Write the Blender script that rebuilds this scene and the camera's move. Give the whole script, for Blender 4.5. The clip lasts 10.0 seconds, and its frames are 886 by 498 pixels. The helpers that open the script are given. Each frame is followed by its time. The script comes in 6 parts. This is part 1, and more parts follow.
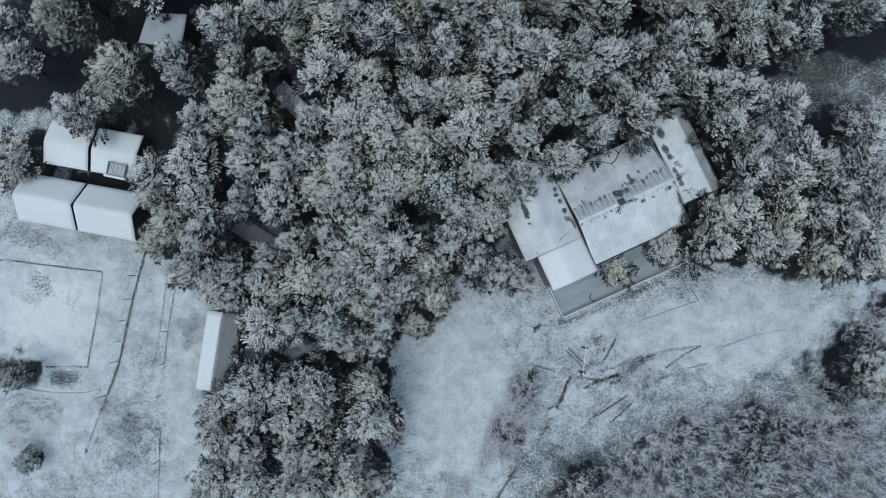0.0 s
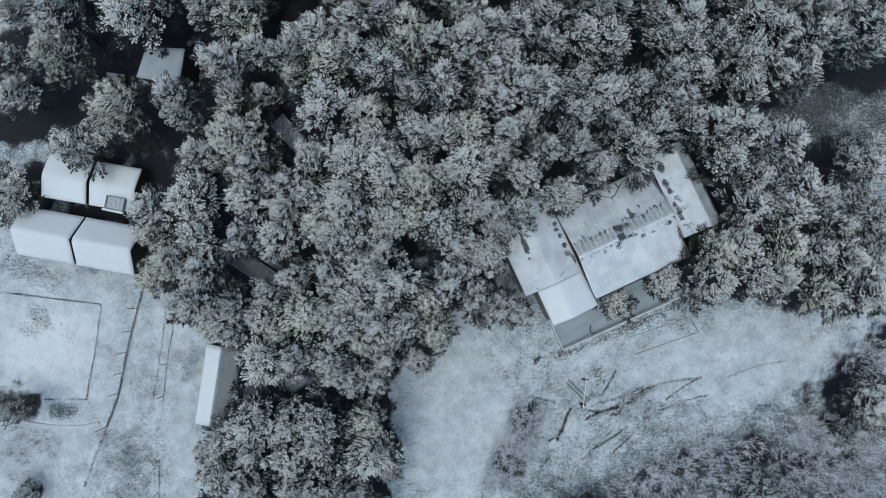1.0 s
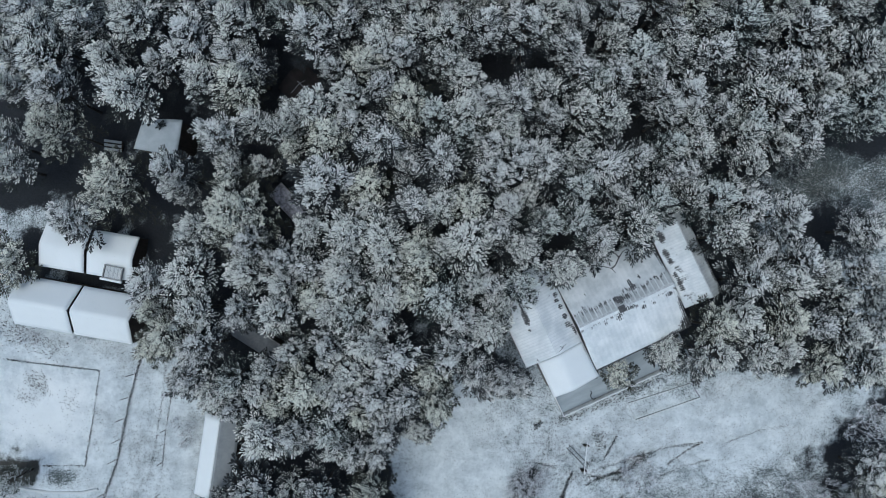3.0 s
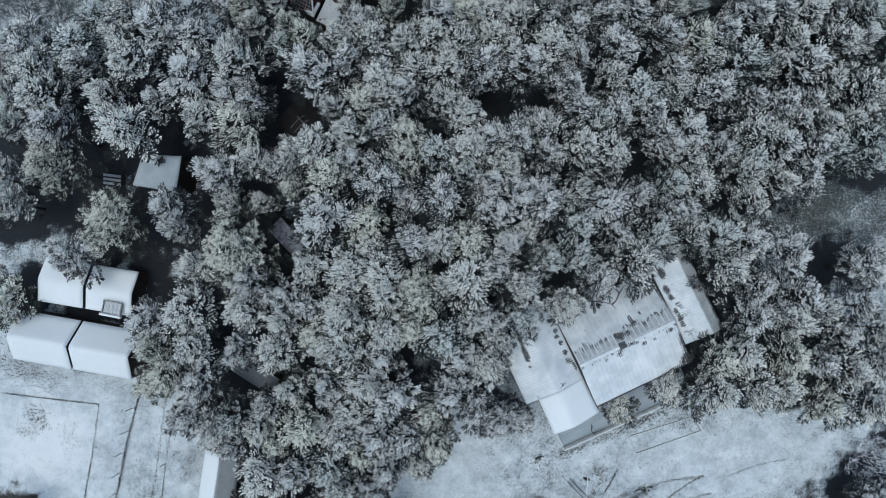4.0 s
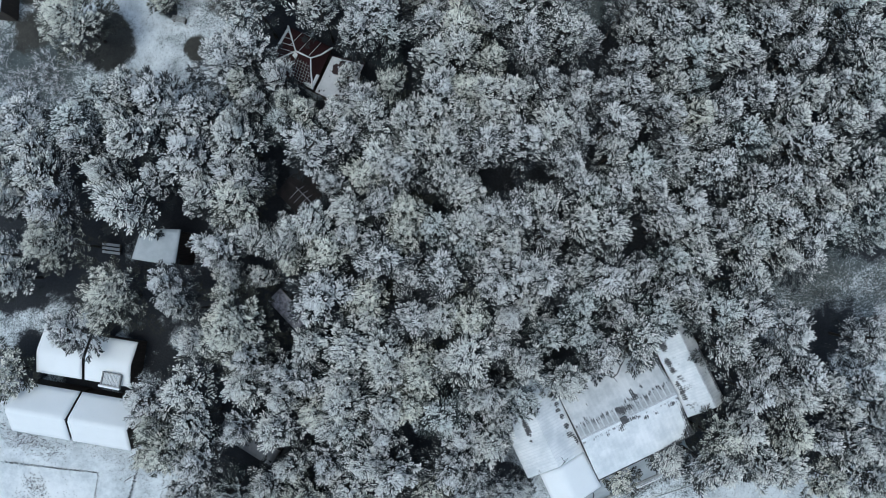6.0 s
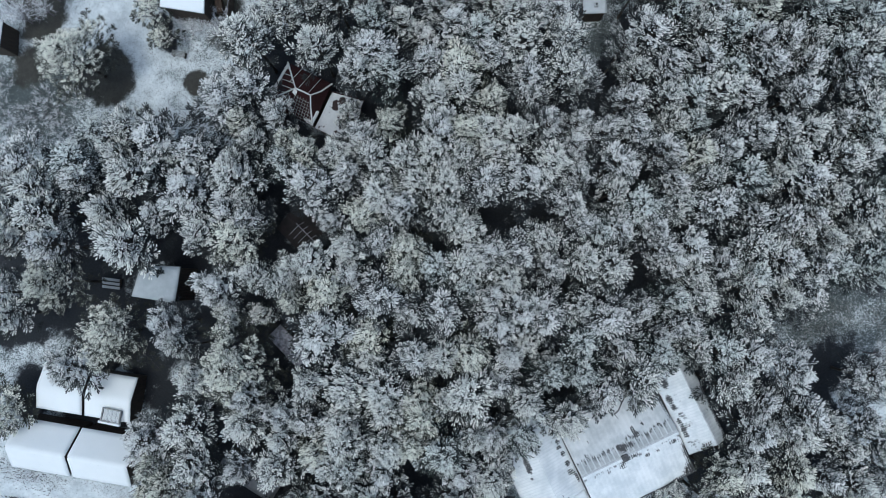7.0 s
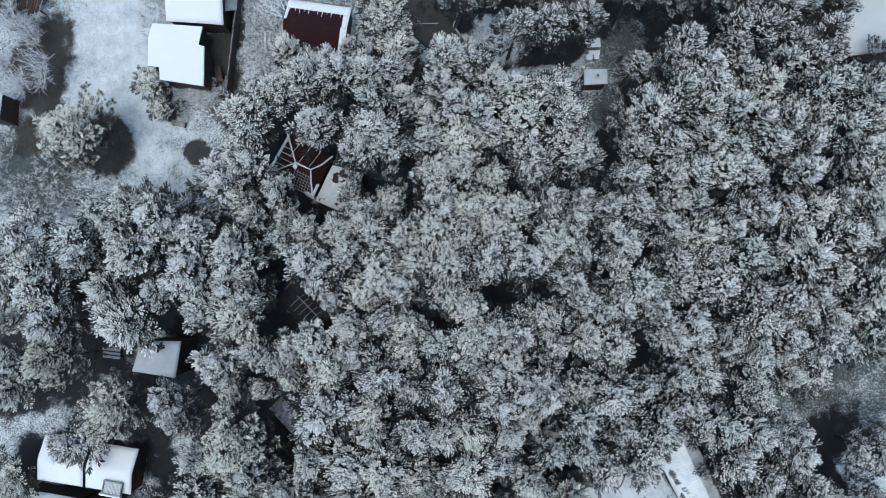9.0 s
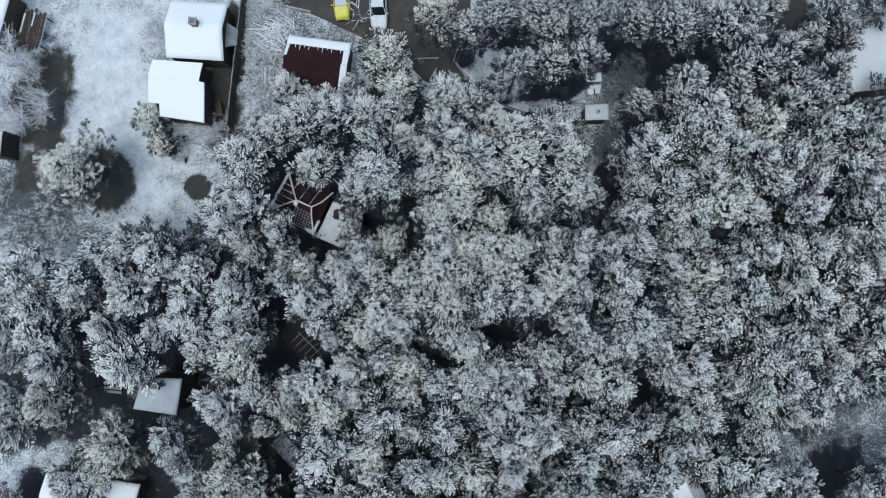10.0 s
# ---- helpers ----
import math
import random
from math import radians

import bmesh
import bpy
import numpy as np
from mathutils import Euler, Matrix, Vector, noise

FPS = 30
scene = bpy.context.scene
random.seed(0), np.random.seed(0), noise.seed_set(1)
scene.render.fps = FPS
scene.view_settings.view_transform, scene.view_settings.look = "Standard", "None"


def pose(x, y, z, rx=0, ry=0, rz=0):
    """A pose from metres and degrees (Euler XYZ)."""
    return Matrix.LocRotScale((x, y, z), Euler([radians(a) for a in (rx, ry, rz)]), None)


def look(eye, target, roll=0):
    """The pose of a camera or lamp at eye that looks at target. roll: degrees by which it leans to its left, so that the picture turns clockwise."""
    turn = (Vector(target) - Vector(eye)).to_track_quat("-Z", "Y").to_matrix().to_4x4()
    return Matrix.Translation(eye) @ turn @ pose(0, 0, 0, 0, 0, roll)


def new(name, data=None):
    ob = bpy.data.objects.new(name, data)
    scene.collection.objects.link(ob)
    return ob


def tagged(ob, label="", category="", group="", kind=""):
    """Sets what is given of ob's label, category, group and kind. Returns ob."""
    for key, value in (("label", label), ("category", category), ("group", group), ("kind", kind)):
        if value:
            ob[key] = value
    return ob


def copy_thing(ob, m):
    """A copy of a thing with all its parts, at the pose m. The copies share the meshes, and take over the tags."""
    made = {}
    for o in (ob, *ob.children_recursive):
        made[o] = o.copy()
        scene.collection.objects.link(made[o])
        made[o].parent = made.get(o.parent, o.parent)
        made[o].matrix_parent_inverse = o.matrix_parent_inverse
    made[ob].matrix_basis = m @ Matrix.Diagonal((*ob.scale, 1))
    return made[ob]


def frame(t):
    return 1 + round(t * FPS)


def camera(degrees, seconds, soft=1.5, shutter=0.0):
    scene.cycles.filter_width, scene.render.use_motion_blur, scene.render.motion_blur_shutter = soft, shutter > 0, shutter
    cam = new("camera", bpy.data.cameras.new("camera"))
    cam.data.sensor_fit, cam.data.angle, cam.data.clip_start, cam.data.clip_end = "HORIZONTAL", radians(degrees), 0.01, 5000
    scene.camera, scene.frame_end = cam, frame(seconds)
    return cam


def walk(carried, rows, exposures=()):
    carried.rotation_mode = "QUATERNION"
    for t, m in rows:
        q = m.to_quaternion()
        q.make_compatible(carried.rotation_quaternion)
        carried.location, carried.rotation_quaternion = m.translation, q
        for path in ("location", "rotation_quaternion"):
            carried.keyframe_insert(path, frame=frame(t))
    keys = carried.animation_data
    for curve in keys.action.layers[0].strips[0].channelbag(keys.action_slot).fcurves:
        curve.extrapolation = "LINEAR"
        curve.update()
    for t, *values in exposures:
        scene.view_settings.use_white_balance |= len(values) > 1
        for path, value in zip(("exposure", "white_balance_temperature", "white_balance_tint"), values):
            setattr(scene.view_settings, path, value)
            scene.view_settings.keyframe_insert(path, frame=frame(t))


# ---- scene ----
cam = camera(70.0, 10.0, soft=0.6)
PATH = [
    (0, -0.316, -0.880, 70.083, 2.579, -0.223, -0.177),
    (1, -0.372, 2.821, 70.072, 2.419, -0.304, -0.326),
    (2, -0.390, 6.441, 70.066, 2.367, -0.355, -0.456),
    (3, -0.375, 10.004, 70.064, 2.396, -0.379, -0.571),
    (4, -0.331, 13.532, 70.069, 2.482, -0.377, -0.674),
    (5, -0.264, 17.046, 70.081, 2.597, -0.350, -0.770),
    (6, -0.178, 20.568, 70.100, 2.718, -0.301, -0.863),
    (7, -0.078, 24.122, 70.128, 2.817, -0.231, -0.957),
    (8, 0.031, 27.728, 70.166, 2.871, -0.141, -1.055),
    (9, 0.145, 31.410, 70.215, 2.852, -0.034, -1.161),
    (10, 0.258, 35.189, 70.276, 2.736, 0.089, -1.280),
]
walk(cam, [(t, pose(x, y, z, rx, ry, rz)) for t, x, y, z, rx, ry, rz in PATH],
     [(0, -0.46, 5660, -4), (5, -0.18, 5600, -4), (10, 0.09, 5620, -2)])

# ---- light ----
world = bpy.data.worlds.new("overcast_sky")
scene.world = world
world.use_nodes = True
wn = world.node_tree
sky = wn.nodes.new("ShaderNodeTexSky")
sky.sky_type = "NISHITA"
sky.sun_disc = False
sky.sun_elevation = radians(74)
sky.sun_rotation = radians(234)
sky.dust_density = 4.0
wn.links.new(sky.outputs[0], wn.nodes["Background"].inputs[0])
wn.nodes["Background"].inputs[1].default_value = 0.15
sun = new("sun", bpy.data.lights.new("sun", "SUN"))
sun.data.energy = 0.55
sun.data.angle = radians(40)
sun.data.color = (1.0, 0.97, 0.93)
sun.matrix_world = look((0, 0, 200), (47, 33, 0))


# ---- materials ----
class Nodes:
    """A short way to write node trees."""

    def __init__(self, name, rough=0.8, metal=0.0):
        self.m = bpy.data.materials.new(name)
        self.m.use_nodes = True
        self.t = self.m.node_tree
        self.b = self.t.nodes["Principled BSDF"]
        self.b.inputs["Roughness"].default_value = rough
        self.b.inputs["Metallic"].default_value = metal
        self.tc = self.t.nodes.new("ShaderNodeTexCoord")

    def link(self, a, b):
        self.t.links.new(a, b)

    def put(self, sock, v):
        if isinstance(v, bpy.types.NodeSocket):
            self.link(v, sock)
        else:
            sock.default_value = v

    def noise(self, scale, detail=4, rough=0.6, vec=None, space="Object"):
        n = self.t.nodes.new("ShaderNodeTexNoise")
        n.inputs["Scale"].default_value = scale
        n.inputs["Detail"].default_value = detail
        n.inputs["Roughness"].default_value = rough
        self.link(vec or self.tc.outputs[space], n.inputs["Vector"])
        return n.outputs["Fac"]

    def ramp(self, v, a, b, lo=0.0, hi=1.0):
        n = self.t.nodes.new("ShaderNodeMapRange")
        n.interpolation_type = "SMOOTHSTEP"
        for k, x in zip(("From Min", "From Max", "To Min", "To Max"), (a, b, lo, hi)):
            n.inputs[k].default_value = x
        self.link(v, n.inputs["Value"])
        return n.outputs[0]

    def math(self, op, a, b=0.0, clamp=False):
        n = self.t.nodes.new("ShaderNodeMath")
        n.operation = op
        n.use_clamp = clamp
        self.put(n.inputs[0], a)
        self.put(n.inputs[1], b)
        return n.outputs[0]

    def mix(self, f, a, b, blend="MIX"):
        n = self.t.nodes.new("ShaderNodeMix")
        n.data_type = "RGBA"
        n.blend_type = blend
        self.put(n.inputs[0], f)
        self.put(n.inputs[6], (*a, 1) if isinstance(a, tuple) else a)
        self.put(n.inputs[7], (*b, 1) if isinstance(b, tuple) else b)
        return n.outputs[2]

    def attr(self, name):
        n = self.t.nodes.new("ShaderNodeAttribute")
        n.attribute_name = name
        return n.outputs["Fac"]

    def stretch(self, x, y, z, space="UV"):
        n = self.t.nodes.new("ShaderNodeMapping")
        n.inputs["Scale"].default_value = (x, y, z)
        self.link(self.tc.outputs[space], n.inputs["Vector"])
        return n.outputs[0]

    def rand(self):
        return self.t.nodes.new("ShaderNodeObjectInfo").outputs["Random"]

    def island(self):
        return self.t.nodes.new("ShaderNodeNewGeometry").outputs["Random Per Island"]

    def up(self):
        s = self.t.nodes.new("ShaderNodeSeparateXYZ")
        self.link(self.t.nodes.new("ShaderNodeNewGeometry").outputs["Normal"], s.inputs[0])
        return s.outputs["Z"]

    def done(self, colour, bump=None, strength=0.3, dist=0.02):
        self.put(self.b.inputs["Base Color"], (*colour, 1) if isinstance(colour, tuple) else colour)
        if bump is not None:
            n = self.t.nodes.new("ShaderNodeBump")
            n.inputs["Strength"].default_value = strength
            n.inputs["Distance"].default_value = dist
            self.link(bump, n.inputs["Height"])
            self.link(n.outputs[0], self.b.inputs["Normal"])
        return self.m


def ground_material():
    k = Nodes("snowy_grass_and_shaded_litter", 0.9)
    big, mid, fine, grit = k.noise(0.09, 5), k.noise(0.55, 6, 0.7), k.noise(6.5, 7, 0.85), k.noise(3.4, 7, 0.85)
    turf = k.mix(k.noise(14.0, 3), (0.022, 0.028, 0.027), (0.115, 0.135, 0.135))
    snow = k.mix(k.ramp(k.math("ADD", k.math("MULTIPLY", mid, 0.6), k.math("MULTIPLY", grit, 0.4)), 0.32, 0.68), (0.46, 0.495, 0.515), (0.79, 0.82, 0.835))
    # thin snow lets the grass show through in specks
    depth = k.math("ADD", k.attr("snow_depth"), k.math("ADD", k.math("MULTIPLY", k.math("SUBTRACT", big, 0.5), 0.38), k.math("MULTIPLY", k.math("SUBTRACT", mid, 0.5), 0.42)))
    snow = k.mix(k.ramp(depth, 0.75, 1.15), snow, k.mix(mid, (0.80, 0.815, 0.82), (0.87, 0.88, 0.88)))
    thin = k.ramp(depth, 0.0, 1.0, 0.645, 0.32)
    speck = k.math("ADD", k.math("MULTIPLY", fine, 0.80), k.math("MULTIPLY", grit, 0.27))
    cover = k.ramp(k.math("SUBTRACT", speck, thin), -0.04, 0.055)
    open_snow = k.mix(cover, turf, snow)
    # needle litter, made near-black blue to carry the shade between the crowns
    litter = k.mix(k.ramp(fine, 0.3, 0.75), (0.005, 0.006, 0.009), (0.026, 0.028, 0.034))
    soil = k.mix(k.ramp(k.math("ADD", k.math("MULTIPLY", fine, 0.6), k.math("MULTIPLY", mid, 0.4)), 0.35, 0.7), (0.027, 0.026, 0.022), (0.072, 0.068, 0.058))
    litter = k.mix(k.attr("bare_soil"), litter, soil)
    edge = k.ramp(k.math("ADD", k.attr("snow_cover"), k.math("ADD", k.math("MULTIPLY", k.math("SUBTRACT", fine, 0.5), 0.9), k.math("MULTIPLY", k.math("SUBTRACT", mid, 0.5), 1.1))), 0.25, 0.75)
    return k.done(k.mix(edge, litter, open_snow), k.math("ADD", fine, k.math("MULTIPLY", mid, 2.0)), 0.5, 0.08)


def snow_material(name, dirt=0.0):
    k = Nodes(name, 0.75)
    a, b = k.noise(0.8, 5), k.noise(7.0, 4)
    c = k.mix(a, tuple(v * (1 - dirt * 0.55) for v in (0.84, 0.855, 0.86)), tuple(v * (1 - dirt * 0.45) for v in (0.91, 0.92, 0.925)))
    c = k.mix(k.ramp(b, 0.62, 0.80, 0.0, 0.35 + dirt), c, (0.42, 0.43, 0.44))
    k.b.inputs["Subsurface Weight"].default_value = 0.0
    return k.done(c, b, 0.25, 0.03)


def melting_material(name, low, high, amount, period, ribs=0.2, thin=0.0, tone=1.0, cluster=1.5):
    """Snow on ribbed metal; between two distances down from the ridge it has melted between the ribs. A low tone paints
    the duller light of slopes turned from the sun.
    """
    k = Nodes(name, 0.7)
    s = k.t.nodes.new("ShaderNodeSeparateXYZ")
    k.link(k.tc.outputs["UV"], s.inputs[0])
    along, down = s.outputs["X"], s.outputs["Y"]
    rib = k.math("SINE", k.math("MULTIPLY", along, 2 * math.pi / period))
    strip = k.noise(1.0, 3, 0.6, k.stretch(0.9, 0.06, 1.0))
    blot = k.noise(1.0, 4, 0.65, k.stretch(cluster, 0.8, 1.0))
    left = k.math("SUBTRACT", k.math("ADD", high, k.math("MULTIPLY", k.math("SUBTRACT", strip, 0.5), 2.4)), down)
    inside = k.math("MULTIPLY", k.ramp(down, low - 0.1, low + 0.15), k.ramp(left, 0.0, 0.3))
    groove = k.ramp(rib, 0.45, 0.9, 1.0, 0.0)
    spot = k.math("MULTIPLY", k.ramp(blot, 0.60 - amount, 0.67 - amount), k.ramp(left, 0.1, 1.0, 1.0, 0.35))
    bare = k.math("MULTIPLY", k.math("MULTIPLY", inside, groove), k.math("MAXIMUM", spot, thin))
    # holes melted through at known spots, ragged and cut up by the ribs
    fine_rib = k.math("SINE", k.math("MULTIPLY", along, 2 * math.pi / 0.21))
    torn = k.math("MULTIPLY", k.attr("melt"), k.math("ADD", k.ramp(fine_rib, -0.2, 0.9, 0.92, 0.62), k.math("MULTIPLY", k.math("SUBTRACT", k.noise(6.0, 5, 0.75), 0.5), 2.6)))
    bare = k.math("MAXIMUM", bare, k.ramp(torn, 0.36, 0.62))
    grain = k.noise(9.0, 4)
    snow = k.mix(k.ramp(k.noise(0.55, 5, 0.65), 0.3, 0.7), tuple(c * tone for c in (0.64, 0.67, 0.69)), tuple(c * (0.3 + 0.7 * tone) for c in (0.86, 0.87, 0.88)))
    snow = k.mix(k.ramp(rib, 0.4, 1.0, 0.0, ribs), snow, (0.58, 0.60, 0.63))
    snow = k.mix(k.ramp(grain, 0.6, 0.8, 0.0, 0.4), snow, (0.42, 0.43, 0.45))
    metal = k.mix(grain, (0.03, 0.03, 0.033), (0.09, 0.09, 0.095))
    return k.done(k.mix(bare, snow, metal), k.math("ADD", grain, rib), 0.25, 0.02)


def foliage_material(name, green, frost):
    k = Nodes(name, 0.85)
    isl, ob = k.island(), k.rand()
    n = k.noise(3.0, 4, 0.7)
    base = k.mix(isl, tuple(c * 0.55 for c in green), green)
    white = k.mix(isl, tuple(c * 0.76 for c in frost), frost)
    top = k.ramp(k.up(), -0.3, 0.9, 0.45, 1.15)
    grain = k.math("ADD", 0.55, k.math("ADD", k.math("MULTIPLY", n, 0.7), k.math("MULTIPLY", ob, 0.2)))
    f = k.math("MULTIPLY", k.math("MULTIPLY", top, k.attr("frost")), grain)
    dusted = tuple(c * d for c, d in zip(frost, (0.318, 0.33, 0.325)))
    body = k.mix(k.ramp(f, 0.24, 0.82), base, dusted)
    # a shoot is a brush of needles round a twig: it takes light from the sides as well as along its face
    bend = k.t.nodes.new("ShaderNodeVectorMath")
    bend.operation = "ADD"
    k.link(k.t.nodes.new("ShaderNodeNewGeometry").outputs["Normal"], bend.inputs[0])
    bend.inputs[1].default_value = (0, 0, 0.7)
    unit = k.t.nodes.new("ShaderNodeVectorMath")
    unit.operation = "NORMALIZE"
    k.link(bend.outputs[0], unit.inputs[0])
    k.link(unit.outputs[0], k.b.inputs["Normal"])
    return k.done(k.mix(k.ramp(f, 0.62, 1.22), body, white))


def plain_material(name, dark, light, scale=3.0, rough=0.8, metal=0.0, streak=None):
    k = Nodes(name, rough, metal)
    vec = k.stretch(*streak, space="Object") if streak else None
    a, b = k.noise(scale, 5, 0.65, vec), k.noise(scale * 6, 4, 0.7)
    c = k.mix(k.ramp(a, 0.3, 0.7), dark, light)
    return k.done(k.mix(k.ramp(b, 0.55, 0.8, 0.0, 0.5), c, dark), b, 0.3, 0.01)


def twig_material(name, bark, frost, lo, hi):
    """Each twig somewhere between bare bark and white rime, and each shrub a little different."""
    k = Nodes(name, 0.9)
    f = k.math("ADD", k.math("MULTIPLY", k.island(), 0.75), k.math("MULTIPLY", k.rand(), 0.25))
    f = k.math("ADD", f, k.math("MULTIPLY", k.math("SUBTRACT", k.noise(1.1, 3), 0.5), 0.8))
    return k.done(k.mix(k.ramp(f, lo, hi), bark, frost))


def patchy_snow(name, dark, light, bare, scale, part_bare):
    """A sheet of snow with ragged holes down to the roof."""
    k = Nodes(name, 0.8)
    hole = k.noise(scale, 6, 0.6)
    c = k.mix(k.noise(1.7, 5), dark, light)
    return k.done(k.mix(k.ramp(hole, part_bare, part_bare + 0.03), bare, c), hole, 0.4, 0.05)


def ribbed_red():
    k = Nodes("dark_red_roof_metal", 0.85)
    k.b.inputs["Specular IOR Level"].default_value = 0.15
    n, fine = k.noise(1.3, 5), k.noise(12.0, 4)
    c = k.mix(n, (0.019, 0.0085, 0.0095), (0.042, 0.0165, 0.018))
    return k.done(k.mix(k.ramp(fine, 0.68, 0.8, 0.0, 0.5), c, (0.5, 0.5, 0.52)), fine, 0.2, 0.01)


M_GROUND = ground_material()
M_SNOW = snow_material("roof_snow")
M_OLDSNOW = snow_material("grey_thin_snow", 0.55)
M_TERRACE = plain_material("terrace_snow", (0.33, 0.365, 0.395), (0.45, 0.485, 0.515), 0.5, 0.85, streak=(0.4, 2.0, 1))
M_DULL = plain_material("dull_trodden_snow", (0.37, 0.40, 0.425), (0.47, 0.50, 0.525), 0.6, 0.8)
M_BLUISH = plain_material("dull_bluish_snow", (0.50, 0.53, 0.57), (0.60, 0.63, 0.67), 0.8, 0.8)
M_THIN = plain_material("thin_grey_snow", (0.30, 0.315, 0.33), (0.39, 0.405, 0.42), 0.6, 0.8)
# north slope: its weaker light is put into the snow colour by tone
M_MELT_N = melting_material("melting_snow_wide_shaded", 0.12, 1.45, 0.14, 0.52, 0.1, 0.26, 0.76)
M_MELT_S = melting_material("melting_snow_narrow", 0.40, 0.75, 0.12, 0.46, 0.04, 0.05)
M_MELT_W = melting_material("melting_snow_spots", 1.5, 2.5, 0.02, 0.30, 0.3, 0.0, 0.96, 0.8)
M_MELT_E = melting_material("melting_snow_edge", 1.3, 2.3, 0.02, 0.30, 0.3, 0.0, 0.97, 0.8)
# tone here paints the east slope as turned from the sun
M_MELT_X = melting_material("shaded_snow_fraying_edge", 9.0, 9.1, 0.0, 0.34, 0.3, 0.0, 0.55)
M_PINE = [foliage_material("frosted_pine_needles", (0.017, 0.021, 0.023), (0.935, 0.93, 0.885)),
          foliage_material("frosted_grey_needles", (0.015, 0.019, 0.024), (0.89, 0.885, 0.868)),
          foliage_material("frosted_olive_needles", (0.023, 0.025, 0.019), (0.92, 0.91, 0.81)),
          foliage_material("frosted_spruce_needles", (0.012, 0.021, 0.023), (0.82, 0.85, 0.82))]
M_DARKPINE = foliage_material("shaded_bush_needles", (0.03, 0.038, 0.032), (0.64, 0.66, 0.66))
M_BARK = plain_material("pine_bark", (0.022, 0.019, 0.017), (0.065, 0.052, 0.042), 4.0, 0.9, streak=(3, 3, 0.5))
M_TWIG = twig_material("frosted_twigs", (0.125, 0.113, 0.128), (0.93, 0.93, 0.95), -0.06, 0.47)
M_WHITETWIG = twig_material("thick_frosted_twigs", (0.36, 0.33, 0.33), (0.90, 0.91, 0.92), 0.1, 0.6)
M_STEM = plain_material("thin_brown_stems", (0.10, 0.085, 0.085), (0.36, 0.33, 0.34), 2.5, 0.9)
M_GRASS = plain_material("dead_grass", (0.13, 0.13, 0.128), (0.34, 0.335, 0.325), 0.6, 0.95)
M_HEDGE = plain_material("dark_hedge_stems", (0.03, 0.03, 0.03), (0.15, 0.145, 0.14), 1.0, 0.95)
M_WALL = plain_material("weathered_plaster", (0.16, 0.15, 0.14), (0.30, 0.29, 0.27), 0.8, 0.9)
M_BOARD = plain_material("dark_stained_boards", (0.035, 0.026, 0.02), (0.085, 0.062, 0.045), 2.0, 0.8, streak=(6, 6, 0.4))
M_WOOD = plain_material("brown_timber", (0.05, 0.031, 0.022), (0.13, 0.085, 0.06), 2.0, 0.8, streak=(4, 0.6, 4))
M_WETWOOD = plain_material("wet_dark_timber", (0.022, 0.014, 0.011), (0.085, 0.052, 0.037), 1.6, 0.75, streak=(5, 0.5, 5))
M_METAL = plain_material("dark_roof_metal", (0.05, 0.05, 0.055), (0.12, 0.12, 0.125), 2.0, 0.5, 0.4)
M_RED = ribbed_red()
M_DUSTED = plain_material("snow_dusted_boards", (0.10, 0.10, 0.115), (0.40, 0.39, 0.44), 2.5, 0.9)
M_PATCHY = patchy_snow("ragged_grey_roof_snow", (0.42, 0.43, 0.46), (0.66, 0.67, 0.69), (0.024, 0.010, 0.011), 0.9, 0.42)
M_SLATE = plain_material("dull_dusted_roofing", (0.13, 0.135, 0.15), (0.20, 0.21, 0.23), 1.2, 0.85)
M_NEARBLACK = plain_material("near_black_roofing", (0.005, 0.004, 0.005), (0.017, 0.011, 0.012), 1.5, 0.8)
M_GREYWOOD = plain_material("frosted_batten", (0.10, 0.085, 0.08), (0.26, 0.24, 0.23), 3.0, 0.9)
M_ASPHALT = plain_material("wet_brown_asphalt", (0.021, 0.017, 0.013), (0.052, 0.043, 0.034), 0.7, 0.6)
M_BOUGH = plain_material("grey_frosted_bark", (0.05, 0.048, 0.05), (0.22, 0.22, 0.23), 2.5, 0.9)
M_CONCRETE = plain_material("concrete", (0.24, 0.24, 0.235), (0.42, 0.42, 0.41), 1.0, 0.9)
M_BRICK = plain_material("brick_red", (0.16, 0.11, 0.10), (0.30, 0.22, 0.20), 3.0, 0.9)
M_STEEL = plain_material("pale_galvanised_pipe", (0.42, 0.43, 0.45), (0.62, 0.63, 0.65), 3.0, 0.5, 0.3)
M_YELLOW = plain_material("yellow_car_paint", (0.52, 0.46, 0.02), (0.62, 0.56, 0.04), 0.7, 0.3)
M_WHITE = plain_material("white_car_paint", (0.62, 0.64, 0.66), (0.74, 0.76, 0.78), 0.7, 0.3)
M_TYRE = plain_material("tyre_rubber", (0.012, 0.012, 0.012), (0.03, 0.03, 0.03), 5.0, 0.8)
M_LAMP = plain_material("lamp_lens", (0.35, 0.36, 0.38), (0.6, 0.6, 0.62), 3.0, 0.2)


def glass_material():
    k = Nodes("tinted_car_glass", 0.08)
    k.b.inputs["IOR"].default_value = 1.5
    return k.done((0.012, 0.015, 0.018))


M_GLASS = glass_material()


# ---- building blocks ----
def gz(x, y):
    """Height of the sloping ground, level far away."""
    y = 90 * math.tanh((y - 15) / 90) + 15
    x = 120 * math.tanh(x / 120)
    return 0.085 * (y + 5) + 0.03 * x


def mesh_of(name, verts, faces, material, smooth=False):
    me = bpy.data.meshes.new(name)
    me.from_pydata([tuple(v) for v in verts], [], [tuple(f) for f in faces])
    me.materials.append(material)
    if smooth:
        me.polygons.foreach_set("use_smooth", [True] * len(me.polygons))
    me.update()
    return me


